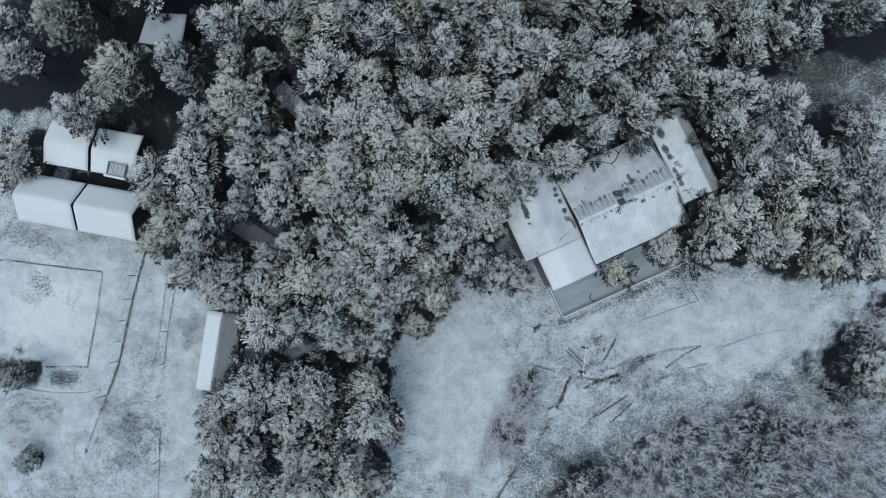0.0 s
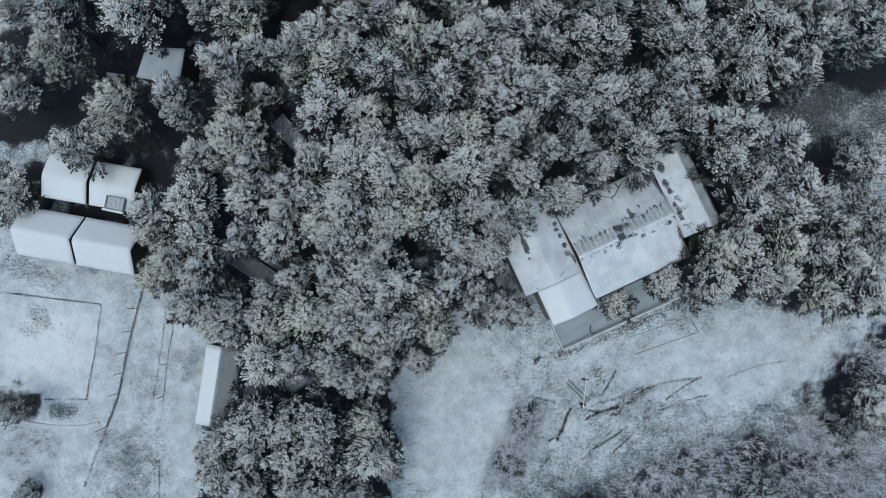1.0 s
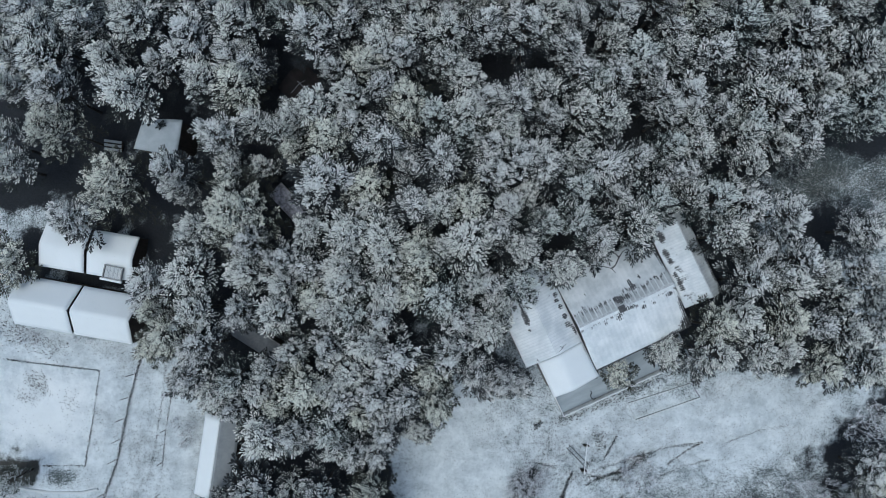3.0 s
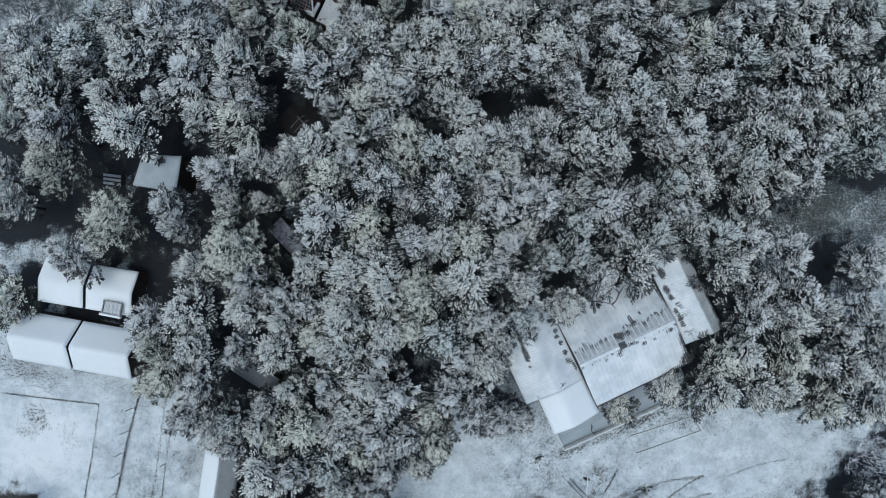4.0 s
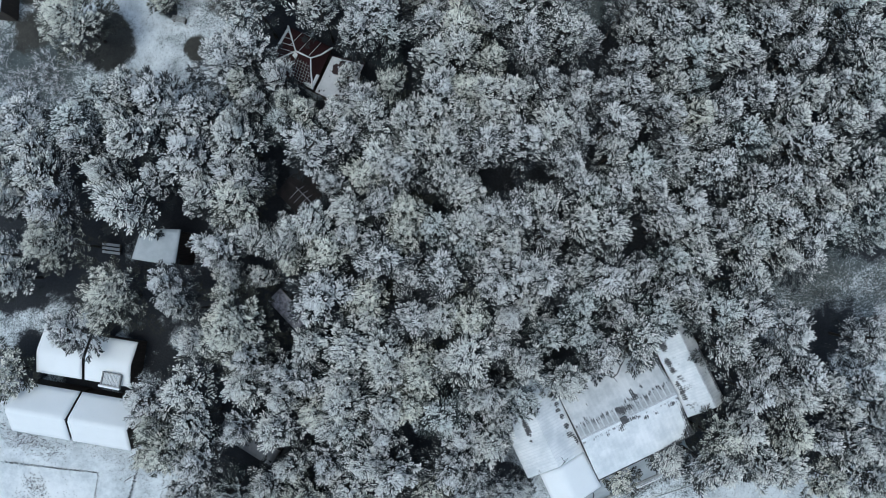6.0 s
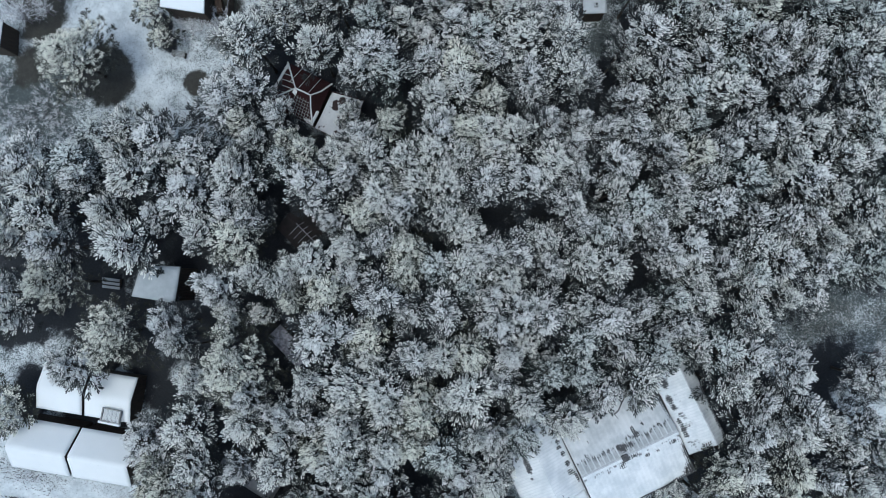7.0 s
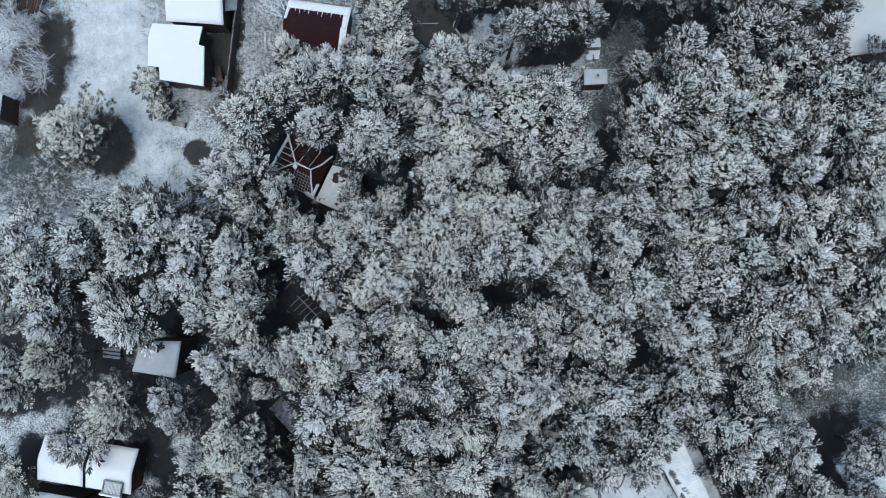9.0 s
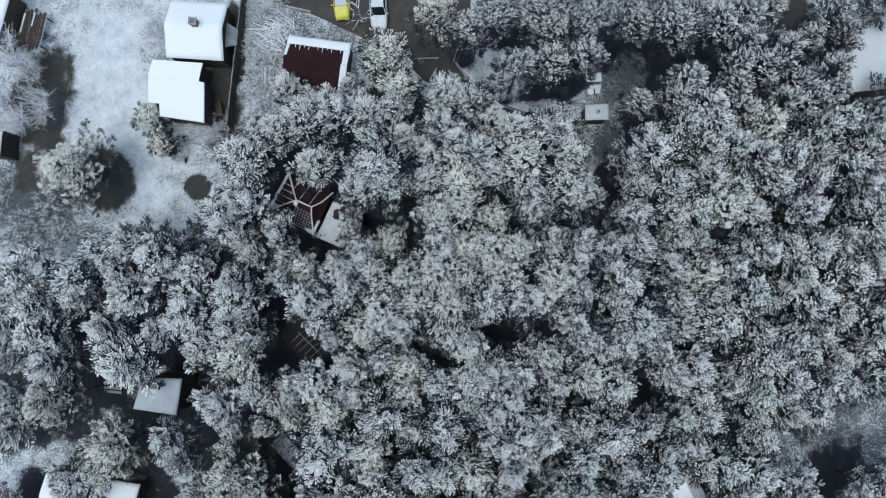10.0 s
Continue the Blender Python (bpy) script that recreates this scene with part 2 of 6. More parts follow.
def part(name, bm, material, parent, label="", smooth=False):
    """Links a bmesh as one mesh object under a thing or a part."""
    me = bpy.data.meshes.new(name)
    bmesh.ops.recalc_face_normals(bm, faces=bm.faces)
    bm.to_mesh(me)
    bm.free()
    me.materials.append(material)
    if smooth:
        me.polygons.foreach_set("use_smooth", [True] * len(me.polygons))
    ob = new(name, me)
    ob.parent = parent
    if label:
        tagged(ob, label)
    return ob


def box(bm, x0, x1, y0, y1, z0, z1, bevel=0.0):
    made = bmesh.ops.create_cube(bm, size=1.0, matrix=Matrix.Translation(((x0 + x1) / 2, (y0 + y1) / 2, (z0 + z1) / 2)) @ Matrix.Diagonal((x1 - x0, y1 - y0, z1 - z0, 1)))
    if bevel:
        edges = list({e for v in made["verts"] for e in v.link_edges})
        bmesh.ops.bevel(bm, geom=edges, offset=bevel, segments=2, affect="EDGES", profile=0.5)
    return bm


def boxes(*sizes, bevel=0.0):
    bm = bmesh.new()
    for s in sizes:
        box(bm, *s, bevel=bevel)
    return bm


def prism(points, depth, along=(0, 0, -1)):
    """A closed body: a flat outline carried along a direction."""
    bm = bmesh.new()
    a = [bm.verts.new(p) for p in points]
    d = Vector(along) * depth
    b = [bm.verts.new(Vector(p) + d) for p in points]
    bm.faces.new(a)
    bm.faces.new(list(reversed(b)))
    n = len(a)
    for i in range(n):
        bm.faces.new((a[i], b[i], b[(i + 1) % n], a[(i + 1) % n]))
    return bm


def tube(bm, p, q, r, sides=6, r2=None):
    p, q = Vector(p), Vector(q)
    d = q - p
    m = Matrix.Translation((p + q) / 2) @ d.to_track_quat("Z", "Y").to_matrix().to_4x4()
    bmesh.ops.create_cone(bm, cap_ends=True, segments=sides, radius1=r, radius2=r if r2 is None else r2, depth=d.length, matrix=m)
    return bm


def blanket(corners, thick, seed, nu=14, nv=8, lump=0.035, marks=()):
    """Snow lying on a slope: corners run eave, eave, ridge, ridge; rounded rim, uneven top. UV in metres: along the ridge, and down from it."""
    a, b, c, d = [Vector(p) for p in corners]
    length, fall = (b - a).length, (d - a).length
    bm = bmesh.new()
    uv = bm.loops.layers.uv.new("UVMap")
    melt = bm.verts.layers.float.new("melt") if marks else None
    grid, place = [], {}
    for j in range(nv + 1):
        row = []
        for i in range(nu + 1):
            s, t = i / nu, j / nv
            p = (a * (1 - s) + b * s) * (1 - t) + (d * (1 - s) + c * s) * t
            rim = min(s * length, (1 - s) * length, t * fall)
            wob = noise.noise(Vector((p.x * 0.9 + seed, p.y * 0.9, 3.1))) * lump
            p = p + Vector((0, 0, thick * min(1.0, 0.35 + rim / 0.35) + wob))
            v = bm.verts.new(p)
            place[v] = (s * length + seed, (1 - t) * fall)
            for x, y, rx, ry, q in marks:
                v[melt] = v[melt] + q * math.exp(-((p.x - x) / rx) ** 2 - ((p.y - y) / ry) ** 2)
            row.append(v)
        grid.append(row)
    for j in range(nv):
        for i in range(nu):
            bm.faces.new((grid[j][i], grid[j][i + 1], grid[j + 1][i + 1], grid[j + 1][i]))
    rim = grid[0] + [r[-1] for r in grid[1:]] + grid[-1][-2::-1] + [r[0] for r in grid[-2:0:-1]]
    low = []
    for v in rim:
        w = bm.verts.new(v.co - Vector((0, 0, thick * 0.7 + lump)))
        place[w] = place[v]
        low.append(w)
    for i in range(len(rim)):
        k = (i + 1) % len(rim)
        bm.faces.new((rim[i], low[i], low[k], rim[k]))
    for f in bm.faces:
        for l in f.loops:
            l[uv].uv = place[l.vert]
    return bm


def saddle(l0, l1, c0, ridge, c1, e0, top, e1, along, thick, seed, nu=16, nv=7, lump=0.03):
    """One blanket of snow over both slopes of a gable roof, rounded at the ridge and the rims."""
    bm = bmesh.new()
    grid = []
    for j in range(2 * nv + 1):
        t = j / nv
        c, z = (c0 + (ridge - c0) * t, e0 + (top - e0) * t) if t <= 1 else (ridge + (c1 - ridge) * (t - 1), top + (e1 - top) * (t - 1))
        row = []
        for i in range(nu + 1):
            l = l0 + (l1 - l0) * i / nu
            rim = min(l - l0, l1 - l, abs(c - c0), abs(c1 - c))
            h = thick * min(1.0, 0.35 + rim / 0.35) + noise.noise(Vector((l * 0.8 + seed, c * 0.8, 1.7))) * lump
            if j == nv:
                h -= 0.05
            row.append(bm.verts.new((l, c, z + h) if along == "u" else (c, l, z + h)))
        grid.append(row)
    for a, b in zip(grid, grid[1:]):
        for i in range(nu):
            bm.faces.new((a[i], a[i + 1], b[i + 1], b[i]))
    rim = grid[0] + [r[-1] for r in grid[1:]] + grid[-1][-2::-1] + [r[0] for r in grid[-2:0:-1]]
    low = [bm.verts.new(v.co - Vector((0, 0, thick * 0.7 + lump))) for v in rim]
    for i in range(len(rim)):
        k = (i + 1) % len(rim)
        bm.faces.new((rim[i], low[i], low[k], rim[k]))
    return bm


def thing(name, x, y, z, turn, label, category, group="", kind=""):
    ob = new(name)
    ob.matrix_basis = pose(x, y, z, 0, 0, turn)
    return tagged(ob, label, category, group, kind)


def gable(parent, u0, u1, v0, v1, ridge, z0, eave, top, along="u", wall=M_BOARD, roof=M_METAL, snow=(M_SNOW, M_SNOW), over=0.25, eave2=None, thick=0.12, seed=0.0, walls=True, marks=((), ())):
    """A gabled block in its thing's own metres: walls with gables, two roof slopes, two blankets of snow. The ridge runs along u or v; ridge is its place across."""
    eave2 = eave if eave2 is None else eave2

    def at(l, c, z):
        return (l, c, z) if along == "u" else (c, l, z)

    l0, l1, c0, c1 = (u0, u1, v0, v1) if along == "u" else (v0, v1, u0, u1)
    if walls:
        body = prism([at(l0 + over, c0 + over, z0), at(l0 + over, c1 - over, z0), at(l0 + over, c1 - over, eave2 - 0.12), at(l0 + over, ridge, top - 0.16), at(l0 + over, c0 + over, eave - 0.12)],
                     l1 - l0 - 2 * over, at(1, 0, 0))
        part("body", body, wall, parent)
    for k, (c, e) in enumerate(((c0, eave), (c1, eave2))):
        quad = [at(l0, c, e), at(l1, c, e), at(l1, ridge, top), at(l0, ridge, top)]
        part("roof_slope", prism(quad, 0.09), roof, parent)
        if snow[k] and snow != (M_SNOW, M_SNOW):
            part("snow", blanket(quad, thick, seed + 17.3 * k, *((60, 36, 0.03) if marks[k] else (14, 8, 0.035)), marks=marks[k]), snow[k], parent, smooth=True)


    if snow == (M_SNOW, M_SNOW):
        part("snow", saddle(l0, l1, c0, ridge, c1, eave, top, eave2, along, thick, seed), M_SNOW, parent, smooth=True)


# ---- trees ----
def shoots(base, way, length, width, tip, bend):
    """Frosted shoots, each folded along its ridge: lying ones a blade widest near the tip, rising ones a blunt club with a cap."""
    n = len(base)
    way = way / np.linalg.norm(way, axis=1)[:, None]
    r = np.random.randn(n, 3) * (0.35, 0.35, 0.1) + (0, 0, 1.0)
    a = np.cross(way, r)
    a /= np.linalg.norm(a, axis=1)[:, None]
    b = np.cross(a, way)
    size, half, lift = length[:, None], width[:, None], (bend * length)[:, None] * np.array([[0, 0, 1.0]])
    swing = a * (np.random.randn(n) * 0.14 * length)[:, None]
    v = np.empty((n, 5, 3))
    v[:, 0] = base
    v[:, 1] = base + way * size + lift + swing
    mid = base + way * size * 0.80 + (lift + swing) * 0.68
    v[:, 2], v[:, 3] = mid + a * half - b * half * 0.35, mid - a * half - b * half * 0.35
    v[:, 4] = base + way * size * 0.90 + (lift + swing) * 0.85 + b * half * 0.8
    upright = way[:, 2] > 0.62
    k = (np.arange(n) * 5)[:, None, None]
    blade = np.array([(0, 2, 1), (0, 1, 3)])[None] + k[~upright]
    club = np.array([(0, 2, 4), (0, 4, 3), (4, 2, 1), (4, 1, 3)])[None] + k[upright]
    faces = np.concatenate((blade.reshape(-1, 3), club.reshape(-1, 3)))
    frost = np.empty((n, 5))
    for i, q in enumerate((0.12, 3.3, 0.85, 0.85, 3.0)):
        frost[:, i] = tip * q
    return v.reshape(-1, 3), faces, frost.reshape(-1)


def conifer(name, radius, height, boughs, seed, material, spiky=0.0, finger=0.70, slim=1.0, rime=1.0, gap=0.40):
    """A conifer as a thing with two parts: trunk with limbs, and a crown of sprays, each a bough with side twigs set with shoots."""
    np.random.seed(seed)
    random.seed(seed)
    tree = new(name)
    tv, tf = [], []

    def limb(p, q, r, r2, sides):
        p, q = np.array(p), np.array(q)
        d = (q - p) / np.linalg.norm(q - p)
        ref = np.array((1.0, 0, 0)) if abs(d[2]) > 0.8 else np.array((0, 0, 1.0))
        a = np.cross(d, ref)
        a /= np.linalg.norm(a)
        b = np.cross(d, a)
        k = len(tv)
        for c, rr in ((p, r), (q, r2)):
            for i in range(sides):
                w = 2 * math.pi * i / sides
                tv.append(c + (a * math.cos(w) + b * math.sin(w)) * rr)
        for i in range(sides):
            j = (i + 1) % sides
            tf.append((k + i, k + j, k + sides + j, k + sides + i))

    lean = np.random.randn(2) * 0.22
    for i in range(4):
        a, b = i / 4, (i + 1) / 4
        limb((lean[0] * a, lean[1] * a, height * a * 0.97 - 0.3 * (i == 0)), (lean[0] * b, lean[1] * b, height * b * 0.97), 0.17 * (1 - a * 0.9), 0.17 * (1 - b * 0.9), 6)
    base, way, length, width, tip, curve = [], [], [], [], [], []
    up = np.array((0, 0, 1.0))

    def shoot(p, d, rise, size, t):
        base.append(p)
        way.append(d + up * rise)
        length.append(size)
        width.append(0.058 * slim * random.uniform(0.8, 1.25))
        tip.append(t * random.uniform(0.8, 1.2))
        curve.append(random.uniform(-0.05, 0.3) * (1 - spiky) + random.uniform(-0.3, 0.25) * spiky)

    def spray(p, flat, rise, size, t):
        """A palm of blunt shoots: an axis with two pairs to its sides and one ahead."""
        ax = flat + up * rise
        ax = ax / np.linalg.norm(ax)
        side = np.cross(up, flat)
        side = side / np.linalg.norm(side) + up * random.gauss(0, 0.22)
        t *= random.uniform(0.35, 1.45)
        shoot(p, ax, 0.0, size * 0.7, t * 0.7)
        for j in range(2):
            c = p + ax * size * (0.10 + 0.34 * j)
            for k in (-1, 1):
                w = k * (random.uniform(0.38, 0.80) - 0.08 * j)
                shoot(c, ax * math.cos(w) + side * math.sin(w), random.gauss(0.10, 0.16), size * (0.64 - 0.12 * j) * random.uniform(0.7, 1.2), t)
        shoot(p + ax * size * 0.58, ax, random.gauss(0.1, 0.14), size * random.uniform(0.36, 0.55), t * 1.1)

    lobes = np.random.rand(5) * 6.28
    heart = np.random.randn(2) * radius * 0.10
    for i in range(boughs):
        s = 0.10 + 0.90 * ((i + random.random()) / boughs) ** 0.80
        az = i * 2.39996 + random.uniform(-0.4, 0.4)
        wave = 1 + 0.15 * math.sin(az * 2 + lobes[0] + 2 * s) + 0.13 * math.sin(az * 3 + lobes[1] + 5 * s) + 0.08 * math.sin(az * 5 + lobes[2])
        reach = radius * (1 - s ** (1.5 + 0.5 * spiky)) ** (0.75 + 0.35 * spiky) * random.uniform(0.64, 1.18) * wave + 0.12
        rise = 0.06 + 0.55 * s + random.uniform(-0.12, 0.12) - 0.3 * spiky
        out = np.array((math.cos(az), math.sin(az), 0.0))
        side = np.array((-out[1], out[0], 0.0))
        start = np.array((lean[0] * s + heart[0] * s * s, lean[1] * s + heart[1] * s * s, height * (0.36 + 0.61 * s)))
        end = start + out * reach + side * reach * random.gauss(0, 0.10) + up * reach * rise * 0.6
        limb(start, end, 0.03, 0.008, 3)
        # low boughs get less frost, which also paints the crown's inner shade
        t = min(1.05, max(0.10, 1.7 * s - 0.30)) * random.choice((0.68, 0.84, 1.0, 1.1, 1.22)) * rime
        steep = 0.05 + 1.35 * s ** 1.7 - 0.3 * spiky
        sway = random.gauss(0, 0.45)
        spray(end - out * 0.2, out + side * (sway + random.gauss(0, 0.3)), steep + random.gauss(0, 0.15), finger * random.uniform(0.85, 1.2), t * 1.05)
        pairs = int(reach * (0.95 if s > 0.5 else 0.65) / gap)
        for j in range(pairs):
            f = 1 - (j + 0.75 + random.uniform(-0.2, 0.2)) * gap / reach
            p = start + (end - start) * f
            for k in (-1, 1):
                w = k * random.uniform(0.35, 1.15) + 0.6 * sway
                away = min(1.0, 0.35 + 0.5 * j) * random.uniform(0.3, 0.5)
                d = out * math.cos(w) + side * (math.sin(w) + random.gauss(0, 0.15))
                spray(p + d * away * 0.6, d, steep + random.gauss(0.05, 0.25), finger * random.uniform(0.70, 1.20), t * random.uniform(0.6, 1.1))
    # the top: upright sprays close round the leader, and short shoots that cross over it
    peak = np.array((lean[0] + heart[0], lean[1] + heart[1], height * 0.955))
    for i in range(13):
        w, q = i * 2.4, 0.5 * radius / 2.25 * (i / 13) ** 0.7
        d = np.array((math.cos(w), math.sin(w), 0.0))
        w += random.gauss(0, 0.8)
        e = np.array((math.cos(w), math.sin(w), 0.0))
        spray(peak + d * (q - 0.12) - up * q * 0.5, e, random.uniform(0.3, 1.5) - 0.3 * spiky, finger * random.uniform(0.7, 0.95), 1.0 * rime * random.uniform(0.5, 1.2))
    for i in range(14):
        w = i * 2.4 + random.gauss(0, 0.6)
        d = np.array((math.cos(w), math.sin(w), 0.0))
        shoot(peak - d * 0.24 + up * random.uniform(0.0, 0.2), d, random.uniform(0.15, 0.6), finger * random.uniform(0.5, 0.75), 1.1 * rime * random.uniform(0.5, 1.2))
    v, f, fr = shoots(*(np.array(q) for q in (base, way, length, width, tip, curve)))
    trunk = new("trunk", mesh_of("trunk", tv, tf, M_BARK, True))
    trunk.parent = tree
    crown_mesh = mesh_of("crown", v, f, material)
    at = crown_mesh.attributes.new("frost", "FLOAT", "POINT")
    at.data.foreach_set("value", fr.astype(np.float32))
    crown = new("crown", crown_mesh)
    crown.parent = tree
    return tree


def bare_shrub(name, radius, height, stems, seed, material, thick=0.022, trunk=0.0, twigs=22):
    """A leafless shrub or tree: stems that fork, and fine frosted twigs along their outer parts."""
    rng = random.Random(seed)
    v, f, sv, sf = [], [], [], []

    def stick(p, q, r, r2):
        d = (q - p).normalized()
        a = d.orthogonal().normalized()
        b = d.cross(a)
        k = len(sv)
        for c, rr in ((p, r), (q, r2)):
            for i in range(3):
                w = 2 * math.pi * i / 3
                sv.append(c + (a * math.cos(w) + b * math.sin(w)) * rr)
        for i in range(3):
            j = (i + 1) % 3
            sf.append((k + i, k + j, k + 3 + j, k + 3 + i))

    def twig(p, d, size, r):
        side = d.cross(Vector((rng.gauss(0, 0.5), rng.gauss(0, 0.5), 1))).normalized() * r
        k = len(v)
        v.extend((p - side, p + side, p + d * size + Vector((0, 0, rng.uniform(-0.1, 0.12) * size))))
        f.append((k, k + 1, k + 2))

    start = Vector((0, 0, trunk))
    if trunk:
        stick(Vector((0, 0, -0.2)), start, thick * 3.0, thick * 2.2)
    for i in range(stems):
        az = i * 2.39996 + rng.uniform(-0.5, 0.5)
        out = Vector((math.cos(az), math.sin(az), 0))
        foot = start + (Vector((0, 0, 0)) if trunk else out * radius * 0.55 * math.sqrt(rng.random()))
        d = (out * radius * rng.uniform(0.15, 1.0) + Vector((rng.gauss(0, 0.15), rng.gauss(0, 0.15), height - trunk))).normalized()
        size = (height - trunk) * rng.uniform(0.6, 1.1)
        knee = foot + d * size * 0.5
        stick(foot, knee, thick, thick * 0.75)
        for _ in range(3):
            e = (d + Vector((rng.gauss(0, 0.45), rng.gauss(0, 0.45), rng.gauss(0, 0.15)))).normalized()
            n = size * rng.uniform(0.35, 0.65)
            twig(knee, e, n, thick * 0.8)
            for _ in range(twigs // 3):
                g = (e + Vector((rng.gauss(0, 0.6), rng.gauss(0, 0.6), rng.gauss(0, 0.4)))).normalized()
                twig(knee + e * n * rng.uniform(0.1, 1.0), g, (0.12 + 0.12 * height) * rng.uniform(0.4, 1.05), thick * 0.48)
    shrub = new(name)
    for piece, pv, pf, mat in (("trunk" if trunk else "stem", sv, sf, M_STEM), ("crown", v, f, material)):
        ob = new(piece, mesh_of(piece, pv, pf, mat))
        ob.parent = shrub
        if piece == "stem":
            tagged(ob, kind="stuff")
    return shrub


# ---- where the trees stand: x, y, crown radius, height ----
GROVES = []


def grove(rows):
    GROVES.extend(rows)


grove([
    (-45.8, -20.9, 1.5, 2.6), (-23.8, -22.2, 2, 10.2), (-21.9, -20.5, 2.6, 10.6), (-18.5, -21.1, 2.6, 10.6), (-15.1, -21.7, 2.4, 10.5), (-15, -18.3, 2.2, 10.4),
    (-12.8, -21.1, 2.6, 10.6), (-9.4, -21.1, 2.4, 10.5), (-9.4, -18.2, 2.3, 10.4), (-7.4, -21.9, 1.8, 7), (14.9, -23.6, 2.4, 6), (33.2, -20.3, 2.3, 3.5),
    (-23, -17.1, 2.3, 10.4), (-22.3, -13.7, 2.4, 10.5), (-19.6, -17.4, 2.2, 10.4), (-19.5, -14.3, 2.3, 10.4), (-15.5, -14.8, 2.4, 10.5), (-12.8, -17.4, 2.3, 10.4),
    (-12.2, -14.3, 2.3, 10.4), (-8.2, -15, 2.7, 10.7), (-6.2, -16.8, 1.8, 7), (42.1, -14, 1.4, 4), (-46, -11.2, 1.8, 5), (-18.9, -11.4, 2.7, 10.7),
])
grove([
    (-14.7, -11.2, 1.9, 10.2), (-12.1, -11.4, 2.8, 10.8), (-10.2, -7, 2.1, 10.4), (-9, -6.9, 2.1, 10.4), (-7.6, -11.4, 2.2, 10.4), (-6.9, -7.4, 1.9, 10.2),
    (-2.7, -6.1, 1.7, 7), (43, -10.2, 2.3, 6), (44.8, -11.9, 2.1, 6), (-22.4, -1.3, 2.5, 10.6), (-20.5, -2.8, 1.7, 10.1), (-18.5, -0.9, 2.2, 10.4),
    (-16.9, -5.7, 2.9, 10.9), (-16.9, -2.9, 1.7, 10.1), (-14.5, -5.3, 1.9, 10.2), (-14.1, -1.1, 2.6, 10.6), (-10.9, -4.7, 2.4, 10.5), (-10.8, -0.8, 2, 10.3),
    (-10.1, -1.9, 2.3, 10.5), (-8.1, -3.1, 1.9, 10.2), (-6.8, -1.5, 2.3, 10.5), (-6.4, -4.8, 2.1, 10.4), (-3.5, -2.1, 2.4, 10.6), (-0.8, -2.7, 2, 10.3),
])
grove([
    (5, -0.1, 1.8, 10.1), (7.5, -0.8, 1.5, 6), (18, -0.1, 2.1, 4.5), (-30.3, 2.7, 1.8, 6.5), (-26.9, 4.7, 2.3, 10.5), (-25.1, 0.4, 2.1, 10.4),
    (-23.4, 3.2, 2.3, 10.5), (-20.9, 0.4, 1.8, 10.4), (-19.5, 6.5, 1.8, 10.5), (-16.9, 0.7, 1.6, 10.1), (-14.4, 3.1, 1.9, 10.5), (-11.3, 3.2, 2.1, 10.4),
    (-9.5, 0.9, 2.5, 10.6), (-9.1, 5.9, 2.3, 10.5), (-8, 3.6, 2.2, 10.4), (-5.1, 2, 2.8, 10.8), (-1.3, 0.2, 2.1, 10.4), (0.3, 3, 2.4, 10.6),
    (2.1, 5.7, 2.3, 10.5), (3.3, 0.7, 2, 10.3), (4.7, 4.5, 2.4, 10.6), (22.8, 2.5, 2.1, 6), (25.4, 2.3, 2.4, 10.6), (26.5, 4.8, 2.3, 10.5),
])
grove([
    (29.1, 5.9, 2.4, 10.6), (30.3, 2.9, 2.4, 10.6), (32.5, 2.4, 2.1, 10.4), (32.9, 4.8, 2.4, 10.6), (35.4, 5.3, 2.3, 10.5), (36.3, 1.3, 2.3, 10.5),
    (38.1, 4, 2.2, 10.4), (39.5, 1.5, 2.4, 10.6), (40.8, 3.7, 2.2, 10.4), (41.6, 5.6, 2.1, 10.4), (42, 0.4, 1.6, 10.1), (-45.1, 11.7, 2.7, 6),
    (-28.4, 9.3, 2.5, 10.6), (-27.8, 7.1, 1.8, 10.2), (-24.3, 6.9, 2.5, 10.6), (-24.2, 11.2, 2.8, 10.8), (-18.8, 10.7, 2.5, 10.6), (-15.6, 6.3, 2.5, 10.6),
    (-15.5, 11.4, 2.2, 10.4), (-14.9, 9.4, 2, 10.3), (-13, 11.2, 2.3, 10.5), (-12.2, 8.1, 2.2, 10.4), (-11.1, 6.4, 2.1, 10.4), (-9.4, 10.9, 2.2, 10.4),
])
grove([
    (-9.2, 8.6, 2.5, 10.6), (-6.3, 6.3, 2.1, 10.4), (-5.6, 8.5, 2.5, 10.6), (-5.1, 11.7, 2.2, 10.4), (-3.2, 8.3, 2, 10.3), (-2.3, 10.5, 2.1, 10.4),
    (0.3, 8.3, 2.4, 10.6), (2.6, 9.1, 1.8, 10.1), (4.7, 9, 1.9, 10.2), (5.3, 6.8, 1.5, 10), (7.3, 8.7, 2.1, 10.4), (11.8, 10.9, 2.1, 10.4),
    (29.9, 9.3, 2.7, 10.8), (31.8, 10.3, 1.9, 10.3), (33.3, 8.7, 2.2, 10.4), (34.1, 11.4, 2.5, 10.6), (36.2, 9.6, 2, 10.4), (38.1, 7.6, 1.8, 10.2),
    (39.6, 10.2, 2, 10.4), (41, 8.1, 1.9, 10.3), (-37, 15.9, 2.3, 8.5), (-25.1, 17.9, 1.5, 10), (-24, 14.6, 2, 10.3), (-19.6, 16.4, 3.9, 11.5),
])
